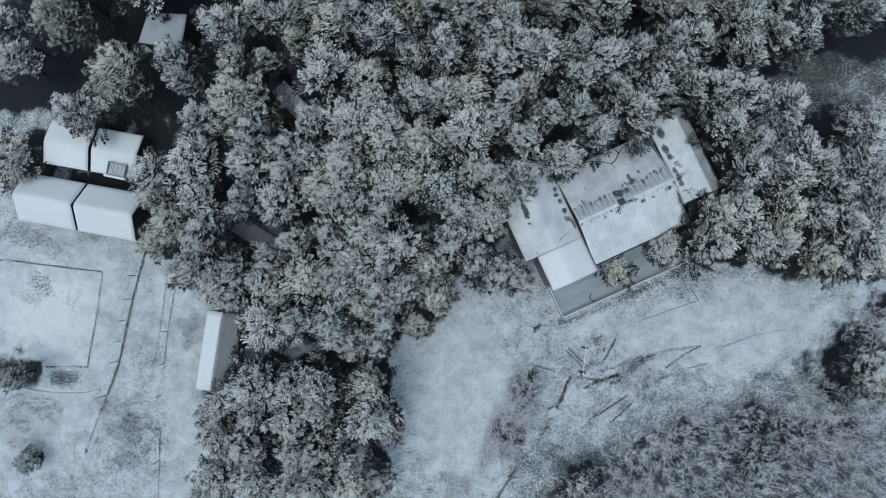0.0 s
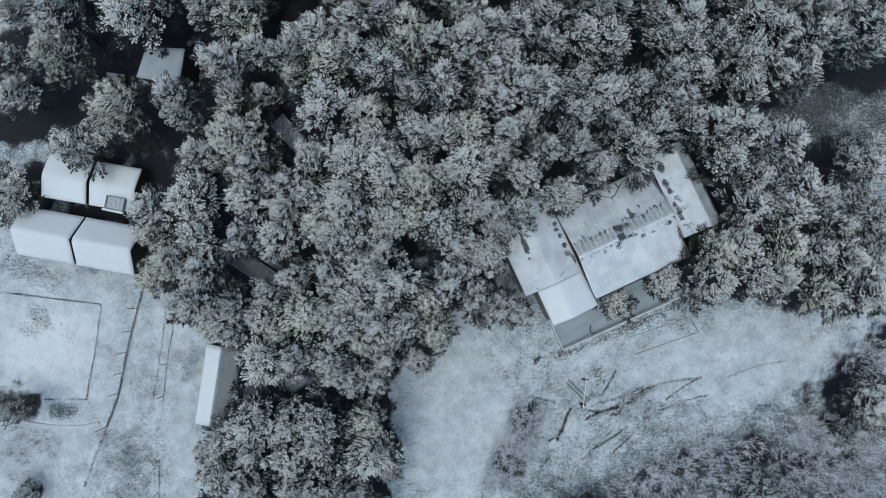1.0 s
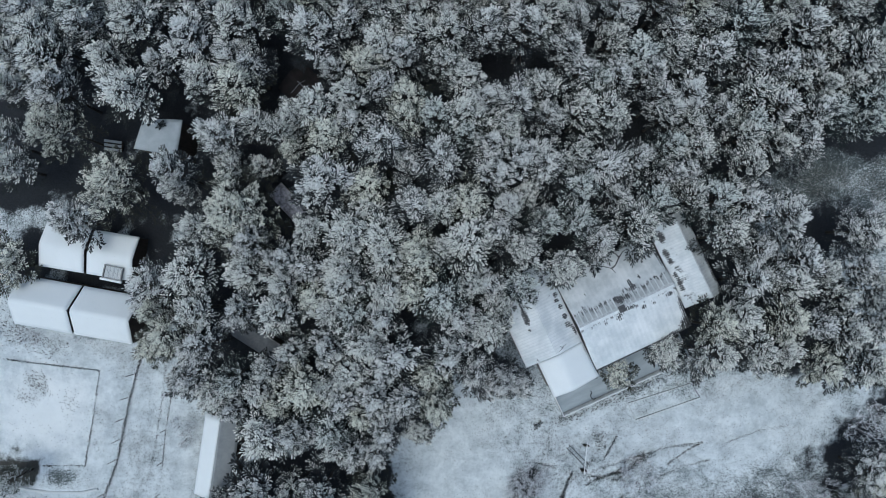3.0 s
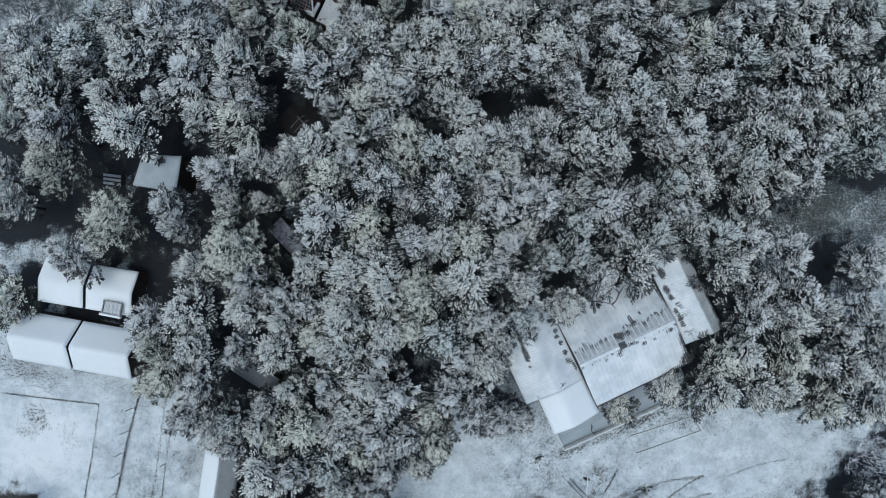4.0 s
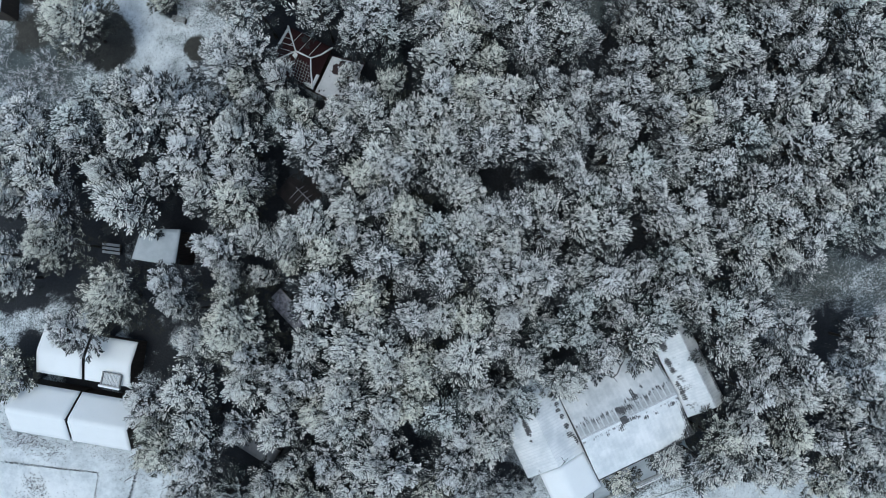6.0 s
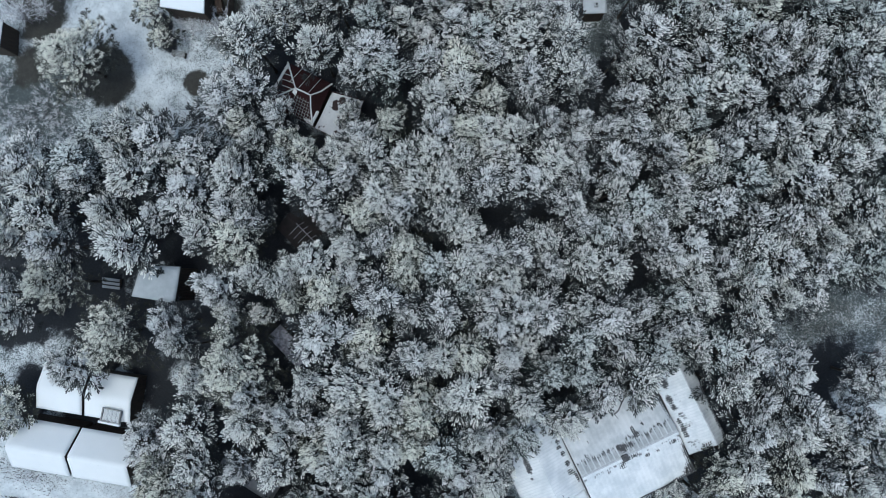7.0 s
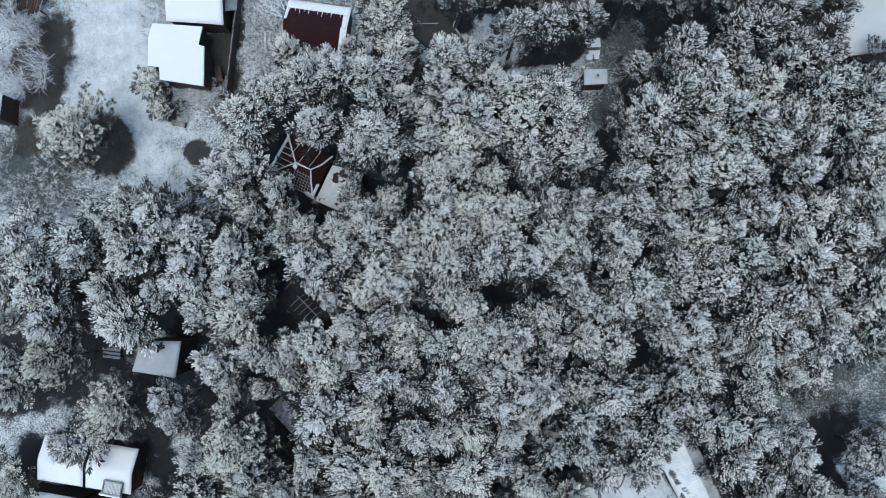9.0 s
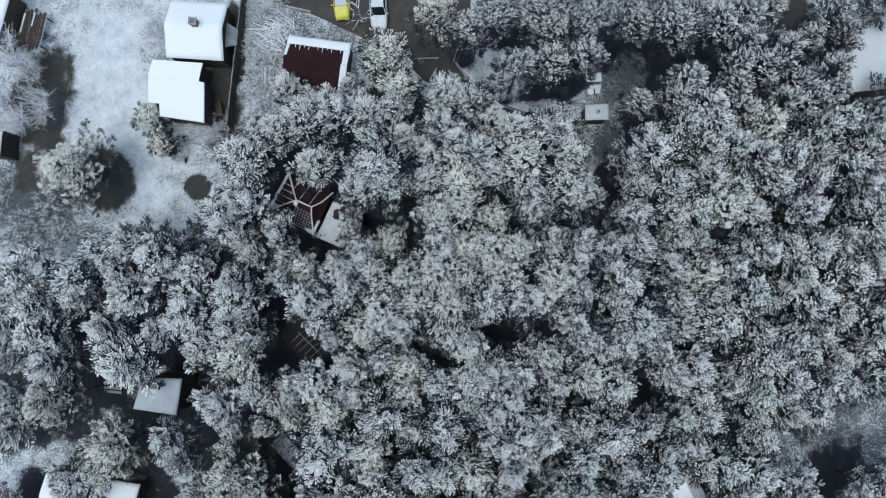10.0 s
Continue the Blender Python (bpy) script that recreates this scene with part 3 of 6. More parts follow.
grove([
    (-18.3, 13.1, 1.8, 10.2), (-13, 14.3, 2.1, 10.4), (-9.3, 13.9, 2.7, 10.8), (-7.8, 16.8, 1.9, 8), (-5.5, 14, 2.6, 10.7), (-2.6, 16.7, 2.3, 10.5),
    (-2.2, 12.9, 2.3, 10.5), (0.2, 16.9, 2.1, 10.4), (0.7, 12.3, 1.6, 10.1), (2.4, 17.4, 2.1, 10.4), (3.1, 13.4, 3, 11), (5.6, 14.1, 2, 10.3),
    (6.6, 16.9, 1.5, 11), (8, 12.7, 1.9, 10.2), (10, 15.6, 1.7, 7), (13.4, 14.9, 2.2, 10.4), (15.1, 13.2, 2.2, 10.4), (16.6, 17, 1.5, 10),
    (18.3, 14.6, 2.5, 10.6), (21, 16.9, 2, 10.4), (23.6, 17.4, 1.8, 10.2), (26.1, 16.5, 2.4, 10.6), (26.8, 13.7, 2.4, 10.6), (29.2, 16.4, 2.2, 10.5),
])
grove([
    (30.1, 12.5, 1.9, 10.3), (31.9, 15.5, 2.2, 10.5), (41.2, 14.2, 2.5, 8), (-32.6, 19.3, 3.4, 9.5), (-26.1, 20.3, 2.1, 10.4),
    (-21.5, 23.4, 2.4, 10.6), (-21.1, 20.6, 2, 8), (-14.5, 22.7, 1.7, 10.1), (-12, 19.5, 2.8, 10.9), (-11, 22.9, 2.6, 10.7), (-7.2, 18.7, 2.4, 8.5),
    (-6, 22.9, 2.6, 10.7), (-0.6, 21.2, 2.8, 10.9), (2.7, 23.1, 1.8, 10.2), (4.5, 19.8, 2.3, 10.5), (4.8, 22.2, 1.9, 10.3), (7.4, 21, 2.3, 10.5),
    (10.3, 20.9, 2.6, 10.7), (13.2, 21.3, 1.8, 10.2), (13.4, 18.6, 2, 10.4), (15.7, 20.5, 2.7, 10.8), (18.8, 21.2, 1.9, 10.4), (21.5, 19.4, 1.8, 10.2),
])
grove([
    (21.7, 21.7, 1.9, 10.3), (23.2, 19.6, 1.9, 10.3), (24.1, 21.7, 2.4, 10.6), (28.9, 22.7, 2.3, 10.6), (29, 20.1, 2, 10.4), (29.5, 23.9, 2.1, 10.4),
    (31.3, 22.1, 1.9, 10.3), (34.6, 22, 2.2, 10.5), (-41.1, 28.2, 2, 10.3),
])
grove([
    (-36.9, 24.6, 3.3, 11.1), (-43.4, 21.4, 2.2, 9.4), (-43.4, 23.6, 2.6, 10.0), (-37, 28.1, 2.5, 10.6), (-30.7, 28.6, 3, 11),
    (-23.6, 29.1, 2.4, 10.6), (-19.5, 27.9, 2.6, 10.7), (-18.5, 24.9, 2.1, 10.4), (-15.8, 24, 2, 10.3), (-14.4, 25.5, 1.8, 10.2),
    (-12.2, 26, 2.5, 10.6), (-10.3, 29.8, 1.5, 9.9), (-8.7, 24.5, 1.9, 10.3), (-8.4, 27.4, 2, 10.4), (-5.8, 28.1, 1.9, 10.3), (-3.4, 27.1, 2.1, 10.4),
])
grove([
    (-3.3, 24.3, 1.9, 10.2), (-0.2, 25.5, 2, 10.4), (2.4, 25, 2.5, 10.6), (2.8, 29.2, 2.1, 10.4), (4.7, 26.3, 1.9, 10.3), (5.9, 24.5, 2, 10.4),
    (6.7, 26.7, 2.2, 10.5), (9.9, 27.7, 2.2, 10.5), (13.4, 25.3, 2, 10.4), (13.4, 29.3, 1.9, 10.2), (14.8, 28.6, 1.6, 10.1), (15.6, 25.2, 2.6, 10.8),
    (16.8, 28.8, 2.3, 10.6), (19.8, 28.7, 1.9, 10.3), (20.9, 26.7, 1.9, 10.3), (21.6, 25.2, 1.8, 10.2), (23.3, 26.7, 2.1, 10.4), (23.9, 24.4, 2, 10.4),
    (26.3, 25.1, 1.8, 10.2), (29.2, 29.8, 2, 10.4), (29.3, 26.6, 2.4, 10.6), (31.6, 25.5, 2.1, 10.4), (31.7, 29.2, 2.1, 10.4), (32.8, 27.6, 1.9, 10.3),
])
grove([
    (34.1, 24.9, 2.4, 10.6), (34.1, 29.5, 1.9, 10.3), (35.2, 27.6, 1.7, 10.2), (36.6, 24.9, 1.9, 10.3), (37.8, 27.8, 1.9, 10.3), (40, 24.3, 1.8, 10.2),
    (40.3, 26.4, 2.2, 10.5), (-41.4, 34.2, 1.9, 10.2), (-41.2, 31.4, 2.2, 10.4), (-39, 33.8, 2.4, 10.6), (-37.4, 31.6, 2.6, 10.7), (-35.1, 35.8, 2.6, 10.7),
    (-34.2, 34, 2, 10.4), (-31.8, 31.6, 2.1, 10.4), (-29.1, 34.6, 2.6, 10.7), (-23.7, 32.8, 2.7, 10.8), (-20.6, 31.4, 1.9, 10.2), (-19.4, 35.9, 1.7, 10.1),
    (-19.1, 33.8, 2.2, 10.5), (-18.4, 30.3, 1.9, 10.2), (-15.6, 35.8, 1.7, 10.1), (-14.2, 33.6, 1.0, 7.0), (-11.7, 33.2, 2.5, 10.7), (-8.8, 34, 2, 10.4),
])
grove([
    (-7.5, 30.5, 2.1, 10.4), (-5.6, 32.8, 2.4, 10.6), (-3.6, 30.7, 2, 10.4), (-1.8, 33.5, 2.2, 10.5), (-0.2, 35.7, 2, 10.4), (0.3, 30, 2.2, 10.5),
    (0.6, 32.5, 2, 10.4), (0.7, 35, 1.6, 10.1), (2.5, 35.9, 2.1, 10.4), (3.9, 32.8, 2.4, 10.6), (5.4, 35.5, 2.1, 10.4), (7.8, 32.7, 2.4, 10.6),
    (10.2, 35.2, 2.4, 10.6), (11.8, 31.3, 2.2, 10.5), (12.9, 33.7, 1.7, 10.2), (16.4, 32.1, 1.8, 10.2), (16.6, 34.8, 2.4, 10.6), (19.2, 30.9, 2.4, 10.6),
    (21.1, 35.7, 2, 10.4), (21.9, 32.9, 1.9, 10.3), (22.2, 30.6, 1.9, 10.3), (23.8, 35.4, 2, 10.4), (24.8, 33.2, 1.9, 10.3), (25.8, 30.3, 2.5, 10.7),
])
grove([
    (28.2, 33.2, 2.5, 10.7), (30.9, 33.2, 1.7, 10.2), (32.3, 35, 2.2, 10.5), (34.2, 32.4, 2.3, 10.6), (36.6, 34.8, 2.5, 10.7), (36.7, 31.2, 2, 10.4),
    (39.2, 30.7, 2.6, 10.8), (39.8, 35, 1.9, 10.3), (41.5, 32.2, 1.5, 10), (-40.6, 36.2, 2.4, 10.6), (-33, 38.8, 1.9, 10.2), (-30.6, 37, 1.6, 10.1),
    (-30.5, 39.3, 1.9, 10.2), (-26.6, 38.3, 2.4, 10.6), (-26.6, 36.5, 1.8, 8), (-23.4, 36.7, 2.2, 10.5), (-20.7, 41.8, 2.4, 10.6), (-18.8, 39.4, 1.6, 10.1),
    (-17.7, 37.7, 1.7, 10.1), (-15.6, 40.1, 1.9, 9.4), (-14.2, 37.4, 1.5, 10), (-12.9, 36, 1.8, 10.2), (-10.4, 36.2, 2, 10.4), (-7.9, 38.2, 1.9, 10.2),
])
grove([
    (-6.1, 36, 2.1, 10.4), (-4.7, 39.1, 1.7, 10.1), (-3.2, 36.1, 1.9, 10.2), (-0.8, 41.9, 2.2, 10.5), (-0.4, 38.3, 2.2, 10.5), (2.5, 38.3, 2, 10.4),
    (4.8, 38.1, 2.2, 10.5), (5, 41, 1.8, 10.2), (7.3, 37.4, 2.2, 10.5), (9.9, 38.5, 1.8, 10.2), (12.7, 36.3, 1.7, 10.2), (13.2, 38.4, 1.8, 10.2),
    (15.9, 37.8, 1.8, 10.2), (17.7, 40.7, 2.2, 10.5), (18.7, 37.7, 2, 10.4), (21.4, 38.5, 1.7, 10.2), (21.4, 40.6, 2, 10.4), (23.4, 40.6, 2.2, 10.5),
    (23.5, 37.9, 1.7, 10.2), (25.8, 36.1, 2.1, 10.4), (26, 41, 2.3, 10.6), (28.2, 41, 2.2, 10.5), (28.7, 37.1, 2.2, 10.5), (31.4, 37.5, 2, 10.4),
])
grove([
    (32.8, 40.6, 2.3, 10.6), (34.2, 37.4, 2.1, 10.4), (36.4, 38, 1.7, 10.2), (39, 39.7, 2.3, 10.6), (39.4, 37.7, 2.2, 10.5), (-35.6, 46.5, 4.1, 8),
    (-18.5, 42.5, 2.4, 10.6), (-17.2, 46.6, 2.9, 11), (-11.1, 46.0, 2.1, 10.8), (-7.8, 43.8, 2.2, 10.5), (-6.1, 45.5, 2.7, 10.9), (-4.9, 43.5, 2.1, 10.4),
    (-1.4, 47.9, 2, 7), (-0.9, 44.4, 2, 10.4), (1.8, 42.4, 2.1, 10.4), (2.3, 44.7, 2.5, 10.7), (4, 46.8, 2.1, 10.4), (5, 44.8, 2.2, 10.5),
    (8, 45.9, 2.4, 10.6), (8.5, 42.8, 2.3, 10.6), (11.6, 43, 2.3, 10.6), (11.7, 46.1, 2.3, 10.6), (13.7, 42.7, 2, 10.4), (17.5, 45.5, 1.6, 10.1),
])
grove([
    (18.4, 43.4, 1.8, 10.2), (19.9, 46.6, 2.5, 10.7), (21.5, 43.8, 2.2, 10.5), (24.6, 46.3, 2, 10.4), (25.1, 44.2, 2.1, 10.4), (26.7, 46.2, 2, 10.4),
    (26.9, 43.4, 2, 10.4), (28.8, 45.9, 1.8, 10.2), (30.3, 43.8, 2, 10.4), (32.2, 46, 2.3, 10.6), (33.8, 43.5, 2.2, 10.5), (34.8, 46, 1.9, 10.4),
    (36.8, 44.4, 2.1, 10.4), (37.3, 42.3, 2.3, 10.6), (38.3, 47.7, 2.1, 10.5), (39.4, 45.6, 1.9, 10.4), (39.9, 42.8, 2, 10.4), (-29.2, 51.9, 2, 4),
    (-28.5, 49.7, 1.5, 3), (-17.7, 49.6, 1.6, 7), (-14.5, 49.5, 2.1, 10.4), (-14, 53.6, 1.9, 8), (-12.4, 50, 2.1, 10.4), (-11.6, 52.2, 1.9, 8),
])
grove([
    (-9.2, 50.6, 2.3, 10.6), (-7.9, 53.5, 1.25, 8), (-6.8, 50.8, 2.2, 10.5), (-6.1, 49, 2.1, 10.4), (-3.8, 53.6, 2.3, 10.6), (-3.6, 51, 2.2, 10.5),
    (-0.2, 49.5, 1.8, 10.2), (0.3, 51.6, 2.3, 10.6), (1.8, 48, 2.2, 10.5), (3, 51.3, 2.2, 10.5), (5, 49.7, 1.8, 10.2), (7.6, 48.6, 2.3, 10.6),
    (10.7, 48.7, 2.2, 10.5), (19, 51.3, 1.8, 8), (21.1, 51.3, 1.8, 10.2), (22.3, 48.9, 2.1, 10.4), (23.1, 52.5, 2.3, 10.6), (24.3, 50.6, 2.3, 10.6),
    (25.6, 48.6, 2.2, 10.5), (27.2, 52.1, 2.1, 10.5), (28, 49.8, 1.8, 10.2), (29.3, 53.3, 2.3, 10.6), (29.7, 48.2, 2.1, 10.5), (31.3, 50.5, 1.9, 10.4),
])
grove([
    (32.1, 52.7, 1.9, 10.4), (33.7, 51.1, 2.5, 10.8), (33.8, 48.3, 2.1, 10.5), (35.5, 53.4, 2.1, 10.5), (35.9, 51.3, 1.9, 10.4), (36.5, 49.3, 1.9, 10.4),
    (39.9, 48.9, 1.8, 10.2), (-4.8, 56.1, 2.5, 10.6), (-0, 59.9, 2.1, 10.5), (3.1, 58.7, 2.3, 10.6), (5.7, 59.7, 2.1, 10.5),
    (7.4, 54.5, 2.2, 10.5), (8.3, 59.1, 2.3, 10.6), (10.3, 57.7, 2.3, 10.6), (11, 54.9, 2.3, 10.6), (11.4, 59.5, 2.1, 10.5), (13.8, 55.6, 2.1, 10.5),
    (14, 58.9, 2, 10.4), (17.5, 59.3, 2.1, 10.5), (18.3, 57.5, 2, 10.4), (21.1, 59.2, 2, 10.4), (22.1, 57.1, 2.3, 10.6), (23.5, 59.1, 1.8, 10.2),
])
grove([
    (25.6, 57.9, 2.4, 10.7), (27.2, 54.1, 2.1, 10.5), (27.7, 56.1, 2.1, 10.5), (28.2, 58.4, 2.3, 10.6), (30.3, 58.9, 2, 10.4), (31.6, 55.5, 1.9, 10.4),
    (42.7, 28.6, 2.2, 10.4), (43.4, 32.6, 2.3, 10.5), (42.6, 36.3, 2.2, 10.4), (43.2, 40.2, 2.4, 10.6), (42.4, 44.1, 2.1, 10.4), (42.9, 47.6, 2.2, 10.5),
    (45.6, 30.6, 2.4, 10.6), (46.0, 35.0, 2.3, 10.5), (46.2, 39.0, 2.3, 10.5), (45.6, 43.0, 2.3, 10.5), (46.4, 26.6, 2.2, 10.4), (45.8, 47.0, 2.2, 10.4), (42.2, 51.3, 1.9, 10.2), (41.4, 60.2, 2.2, 10.4), (44.6, 60.6, 2.2, 10.4),
    (33.6, 56.3, 1.8, 10.2), (35.8, 58.2, 2, 10.4), (36.9, 56.1, 1.9, 10.4), (39, 58.9, 1.6, 10.1),
    (-3.4, 21.3, 1.8, 9.2), (10.3, 24.9, 1.9, 9.4), (10.0, 14.7, 1.8, 9.2), (8.7, 18.0, 1.5, 8.6), (-27.3, 30.7, 1.7, 9.0), (8.8, 41.3, 1.7, 9.2), (-3.6, 48.5, 1.6, 9.0), (-17.4, 21.0, 1.4, 7.5), (-8.5, 40.2, 1.3, 8.6),
])


# ---- ground ----
def axis(lo, hi, step):
    inner = list(np.arange(lo, hi + 0.01, step))
    out, d = [], step
    x = hi
    while x < 2400:
        d *= 1.35
        x += d
        out.append(x)
    return [lo - (x - hi) for x in reversed(out)] + inner + out


# bare soil, and shaded gaps painted as bare ground: x, y and the two radii of each patch
BARE_GARDENS = (
    (-25.7, 45.6, 1.5, 1.5), (-22.6, 54.0, 2.1, 5.0), (-23.4, 56.4, 1.8, 2.2), (-21.3, 60.5, 1.3, 5.0), (-34.2, 46.8, 1.9, 2.6), (-41.0, 56.2, 2.2, 6.0),
    (-43.5, 47.8, 2.8, 2.2), (-42.5, 51.5, 3.0, 2.4), (-43.6, 55.4, 2.6, 3.4), (36.6, 61.8, 3.0, 3.0),
)
# mostly dark gaps between crowns, whose shade is painted as litter
BARE_AND_SHADED_WOOD = (
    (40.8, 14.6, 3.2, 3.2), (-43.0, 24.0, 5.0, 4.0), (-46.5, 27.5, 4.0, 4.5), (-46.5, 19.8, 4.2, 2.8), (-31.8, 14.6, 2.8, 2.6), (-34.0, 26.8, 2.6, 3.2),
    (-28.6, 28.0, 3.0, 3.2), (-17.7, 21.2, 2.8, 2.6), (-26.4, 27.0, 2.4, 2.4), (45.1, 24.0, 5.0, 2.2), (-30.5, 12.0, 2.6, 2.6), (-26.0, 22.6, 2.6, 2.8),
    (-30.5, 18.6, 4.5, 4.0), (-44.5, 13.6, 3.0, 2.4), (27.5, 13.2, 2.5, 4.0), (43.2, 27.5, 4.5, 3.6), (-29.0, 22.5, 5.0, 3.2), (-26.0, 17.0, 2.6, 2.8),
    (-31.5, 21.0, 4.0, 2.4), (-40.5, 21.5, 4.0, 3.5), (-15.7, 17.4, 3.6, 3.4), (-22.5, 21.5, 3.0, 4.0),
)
# includes shaded gaps between cabin rows and shrubs, painted as bare ground
BARE_AND_SHADED_SOUTH = (
    (-48.6, -11.3, 3.3, 1.9), (15.0, -25.4, 4.0, 2.6), (37.5, 1.0, 3.4, 2.2), (44.6, -10.4, 5.0, 3.8), (45.6, -8.0, 3.6, 2.5), (48.0, -4.5, 2.0, 2.0),
    (-37.8, 9.9, 7.0, 1.55), (-30.5, 8.0, 2.0, 4.0), (27.0, -17.6, 2.2, 1.2), (34.3, -16.4, 2.0, 1.8), (21.5, -22.1, 1.7, 1.2),
    (31.9, -20.2, 1.8, 1.6), (8.9, -13.6, 1.7, 2.2), (7.2, -17.8, 1.7, 2.2), (24.5, -19.5, 2.6, 1.8), (38.5, -18.5, 2.6, 2.0), (32.5, -17.2, 2.4, 1.1), (44.0, -17.6, 2.4, 1.3), (17.6, -23.6, 2.4, 1.4),
)
# deeper (+) and thinner (-) snow: x, y, two radii, change
DEPTH_SOUTH = (
    (-44.5, -4.8, 9.0, 7.5, 0.95), (1.5, -14.5, 6.0, 9.0, 0.42), (30.0, -6.5, 13.0, 3.6, 0.4), (-46.5, -19.0, 5.0, 4.0, 0.3), (-29.2, -14.0, 2.0, 12.0, 0.3),
    (-42.8, -12.0, 2.6, 1.6, -0.55), (-43.5, -15.5, 2.6, 1.6, 0.3), (31.0, -22.0, 17.0, 5.5, -0.5), (22.0, -3.0, 6.0, 1.5, -0.1), (17.0, -18.0, 6.0, 3.0, 0.2),
)
DEPTH_NORTH = (
    (-33.5, 56.0, 5.5, 10.0, 0.30), (42.0, 20.5, 7.5, 5.5, -0.34), (43.4, 19.4, 4.5, 1.6, 0.16), (-44.0, 44.0, 6.0, 4.5, -0.45), (-17.5, 58.5, 2.2, 7.0, -0.12),
    (-13.5, 62.0, 4.0, 1.6, -0.15), (19.6, 55.4, 3.0, 3.0, -0.35), (17.6, 48.8, 2.0, 2.0, -0.4), (6.5, 56.3, 3.0, 3.0, 0.05),
)


def build_ground():
    xs, ys = np.array(axis(-52, 52, 0.5)), np.array(axis(-34, 74, 0.5))
    nx, ny = len(xs), len(ys)
    cover = np.ones((ny, nx))
    gx, gy = np.meshgrid(xs, ys)
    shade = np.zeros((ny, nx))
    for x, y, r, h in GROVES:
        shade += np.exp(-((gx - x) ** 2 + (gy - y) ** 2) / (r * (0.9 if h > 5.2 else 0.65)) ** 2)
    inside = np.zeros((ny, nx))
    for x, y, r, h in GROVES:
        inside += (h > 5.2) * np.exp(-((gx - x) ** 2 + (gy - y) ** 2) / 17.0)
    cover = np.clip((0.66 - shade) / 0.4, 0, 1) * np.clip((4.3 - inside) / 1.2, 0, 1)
    # bare soil: a round bed, the yard between wall and houses, the drip line of the big trees; shaded gaps are painted
    # bare too
    ragged = np.array([[noise.noise(Vector((x * 0.45, y * 0.45, 2.0))) * 0.5 + noise.noise(Vector((x * 1.3, y * 1.3, 5.0))) * 0.3 for x in xs] for y in ys])
    cover = np.clip(cover + ragged * 0.7 * (cover < 0.999) * (cover > 0), 0, 1)
    for x, y, rx, ry in BARE_GARDENS + BARE_AND_SHADED_WOOD + BARE_AND_SHADED_SOUTH:
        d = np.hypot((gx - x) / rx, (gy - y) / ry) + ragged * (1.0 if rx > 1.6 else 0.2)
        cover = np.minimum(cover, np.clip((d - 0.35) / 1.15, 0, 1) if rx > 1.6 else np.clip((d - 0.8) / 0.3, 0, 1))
    earth = np.zeros((ny, nx))
    for x, y, rx, ry in BARE_GARDENS + BARE_AND_SHADED_SOUTH[:2]:
        earth = np.maximum(earth, np.clip(2.2 - np.hypot((gx - x) / rx, (gy - y) / ry), 0, 1))
    for x, y, rx, ry in ((6.2, 56.6, 3.4, 3.0), (10.5, 52.4, 4.5, 1.3), (19.6, 55.0, 2.4, 3.4), (18.0, 49.4, 1.5, 2.6)):
        d = np.hypot((gx - x) / rx, (gy - y) / ry) + ragged * 0.5
        cover = np.maximum(cover, np.clip((1.15 - d) / 0.5, 0, 0.95))
    # how deep the snow lies: deep on lawns and the field, thin on rough grass
    deep = np.full((ny, nx), 0.46)
    for x, y, rx, ry, d in DEPTH_SOUTH + DEPTH_NORTH:
        q = ((gx - x) / rx) ** 2 + ((gy - y) / ry) ** 2
        deep += 0.75 * d * np.exp(-q)
    verts = []
    for j in range(ny):
        for i in range(nx):
            x, y = xs[i], ys[j]
            b = noise.noise(Vector((x * 0.16, y * 0.16, 0.5))) * 0.22 + noise.noise(Vector((x * 0.9, y * 0.9, 7.5))) * 0.05 if abs(x) < 60 and abs(y) < 80 else 0.0
            verts.append((x, y, gz(x, y) + b - 0.1))
    faces = [(j * nx + i, j * nx + i + 1, (j + 1) * nx + i + 1, (j + 1) * nx + i) for j in range(ny - 1) for i in range(nx - 1)]
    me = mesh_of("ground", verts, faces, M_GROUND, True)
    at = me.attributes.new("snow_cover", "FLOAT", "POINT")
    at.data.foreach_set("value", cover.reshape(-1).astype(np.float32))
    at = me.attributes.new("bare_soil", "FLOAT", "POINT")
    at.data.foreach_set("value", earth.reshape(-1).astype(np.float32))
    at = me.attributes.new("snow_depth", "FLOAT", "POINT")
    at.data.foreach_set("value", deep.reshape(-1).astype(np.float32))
    tagged(new("ground", me), "sloping ground under thin snow, needle litter near-black with painted shade beneath trees", "ground", kind="structure")
    return xs, ys, cover


GX, GY, COVER = build_ground()


def covered(x, y):
    i, j = np.searchsorted(GX, x), np.searchsorted(GY, y)
    return COVER[min(j, len(GY) - 1), min(i, len(GX) - 1)]


def lying(outline, lift, depth):
    """A flat outline laid on the sloping ground."""
    return prism([(x, y, gz(x, y) + lift) for x, y in outline], depth)


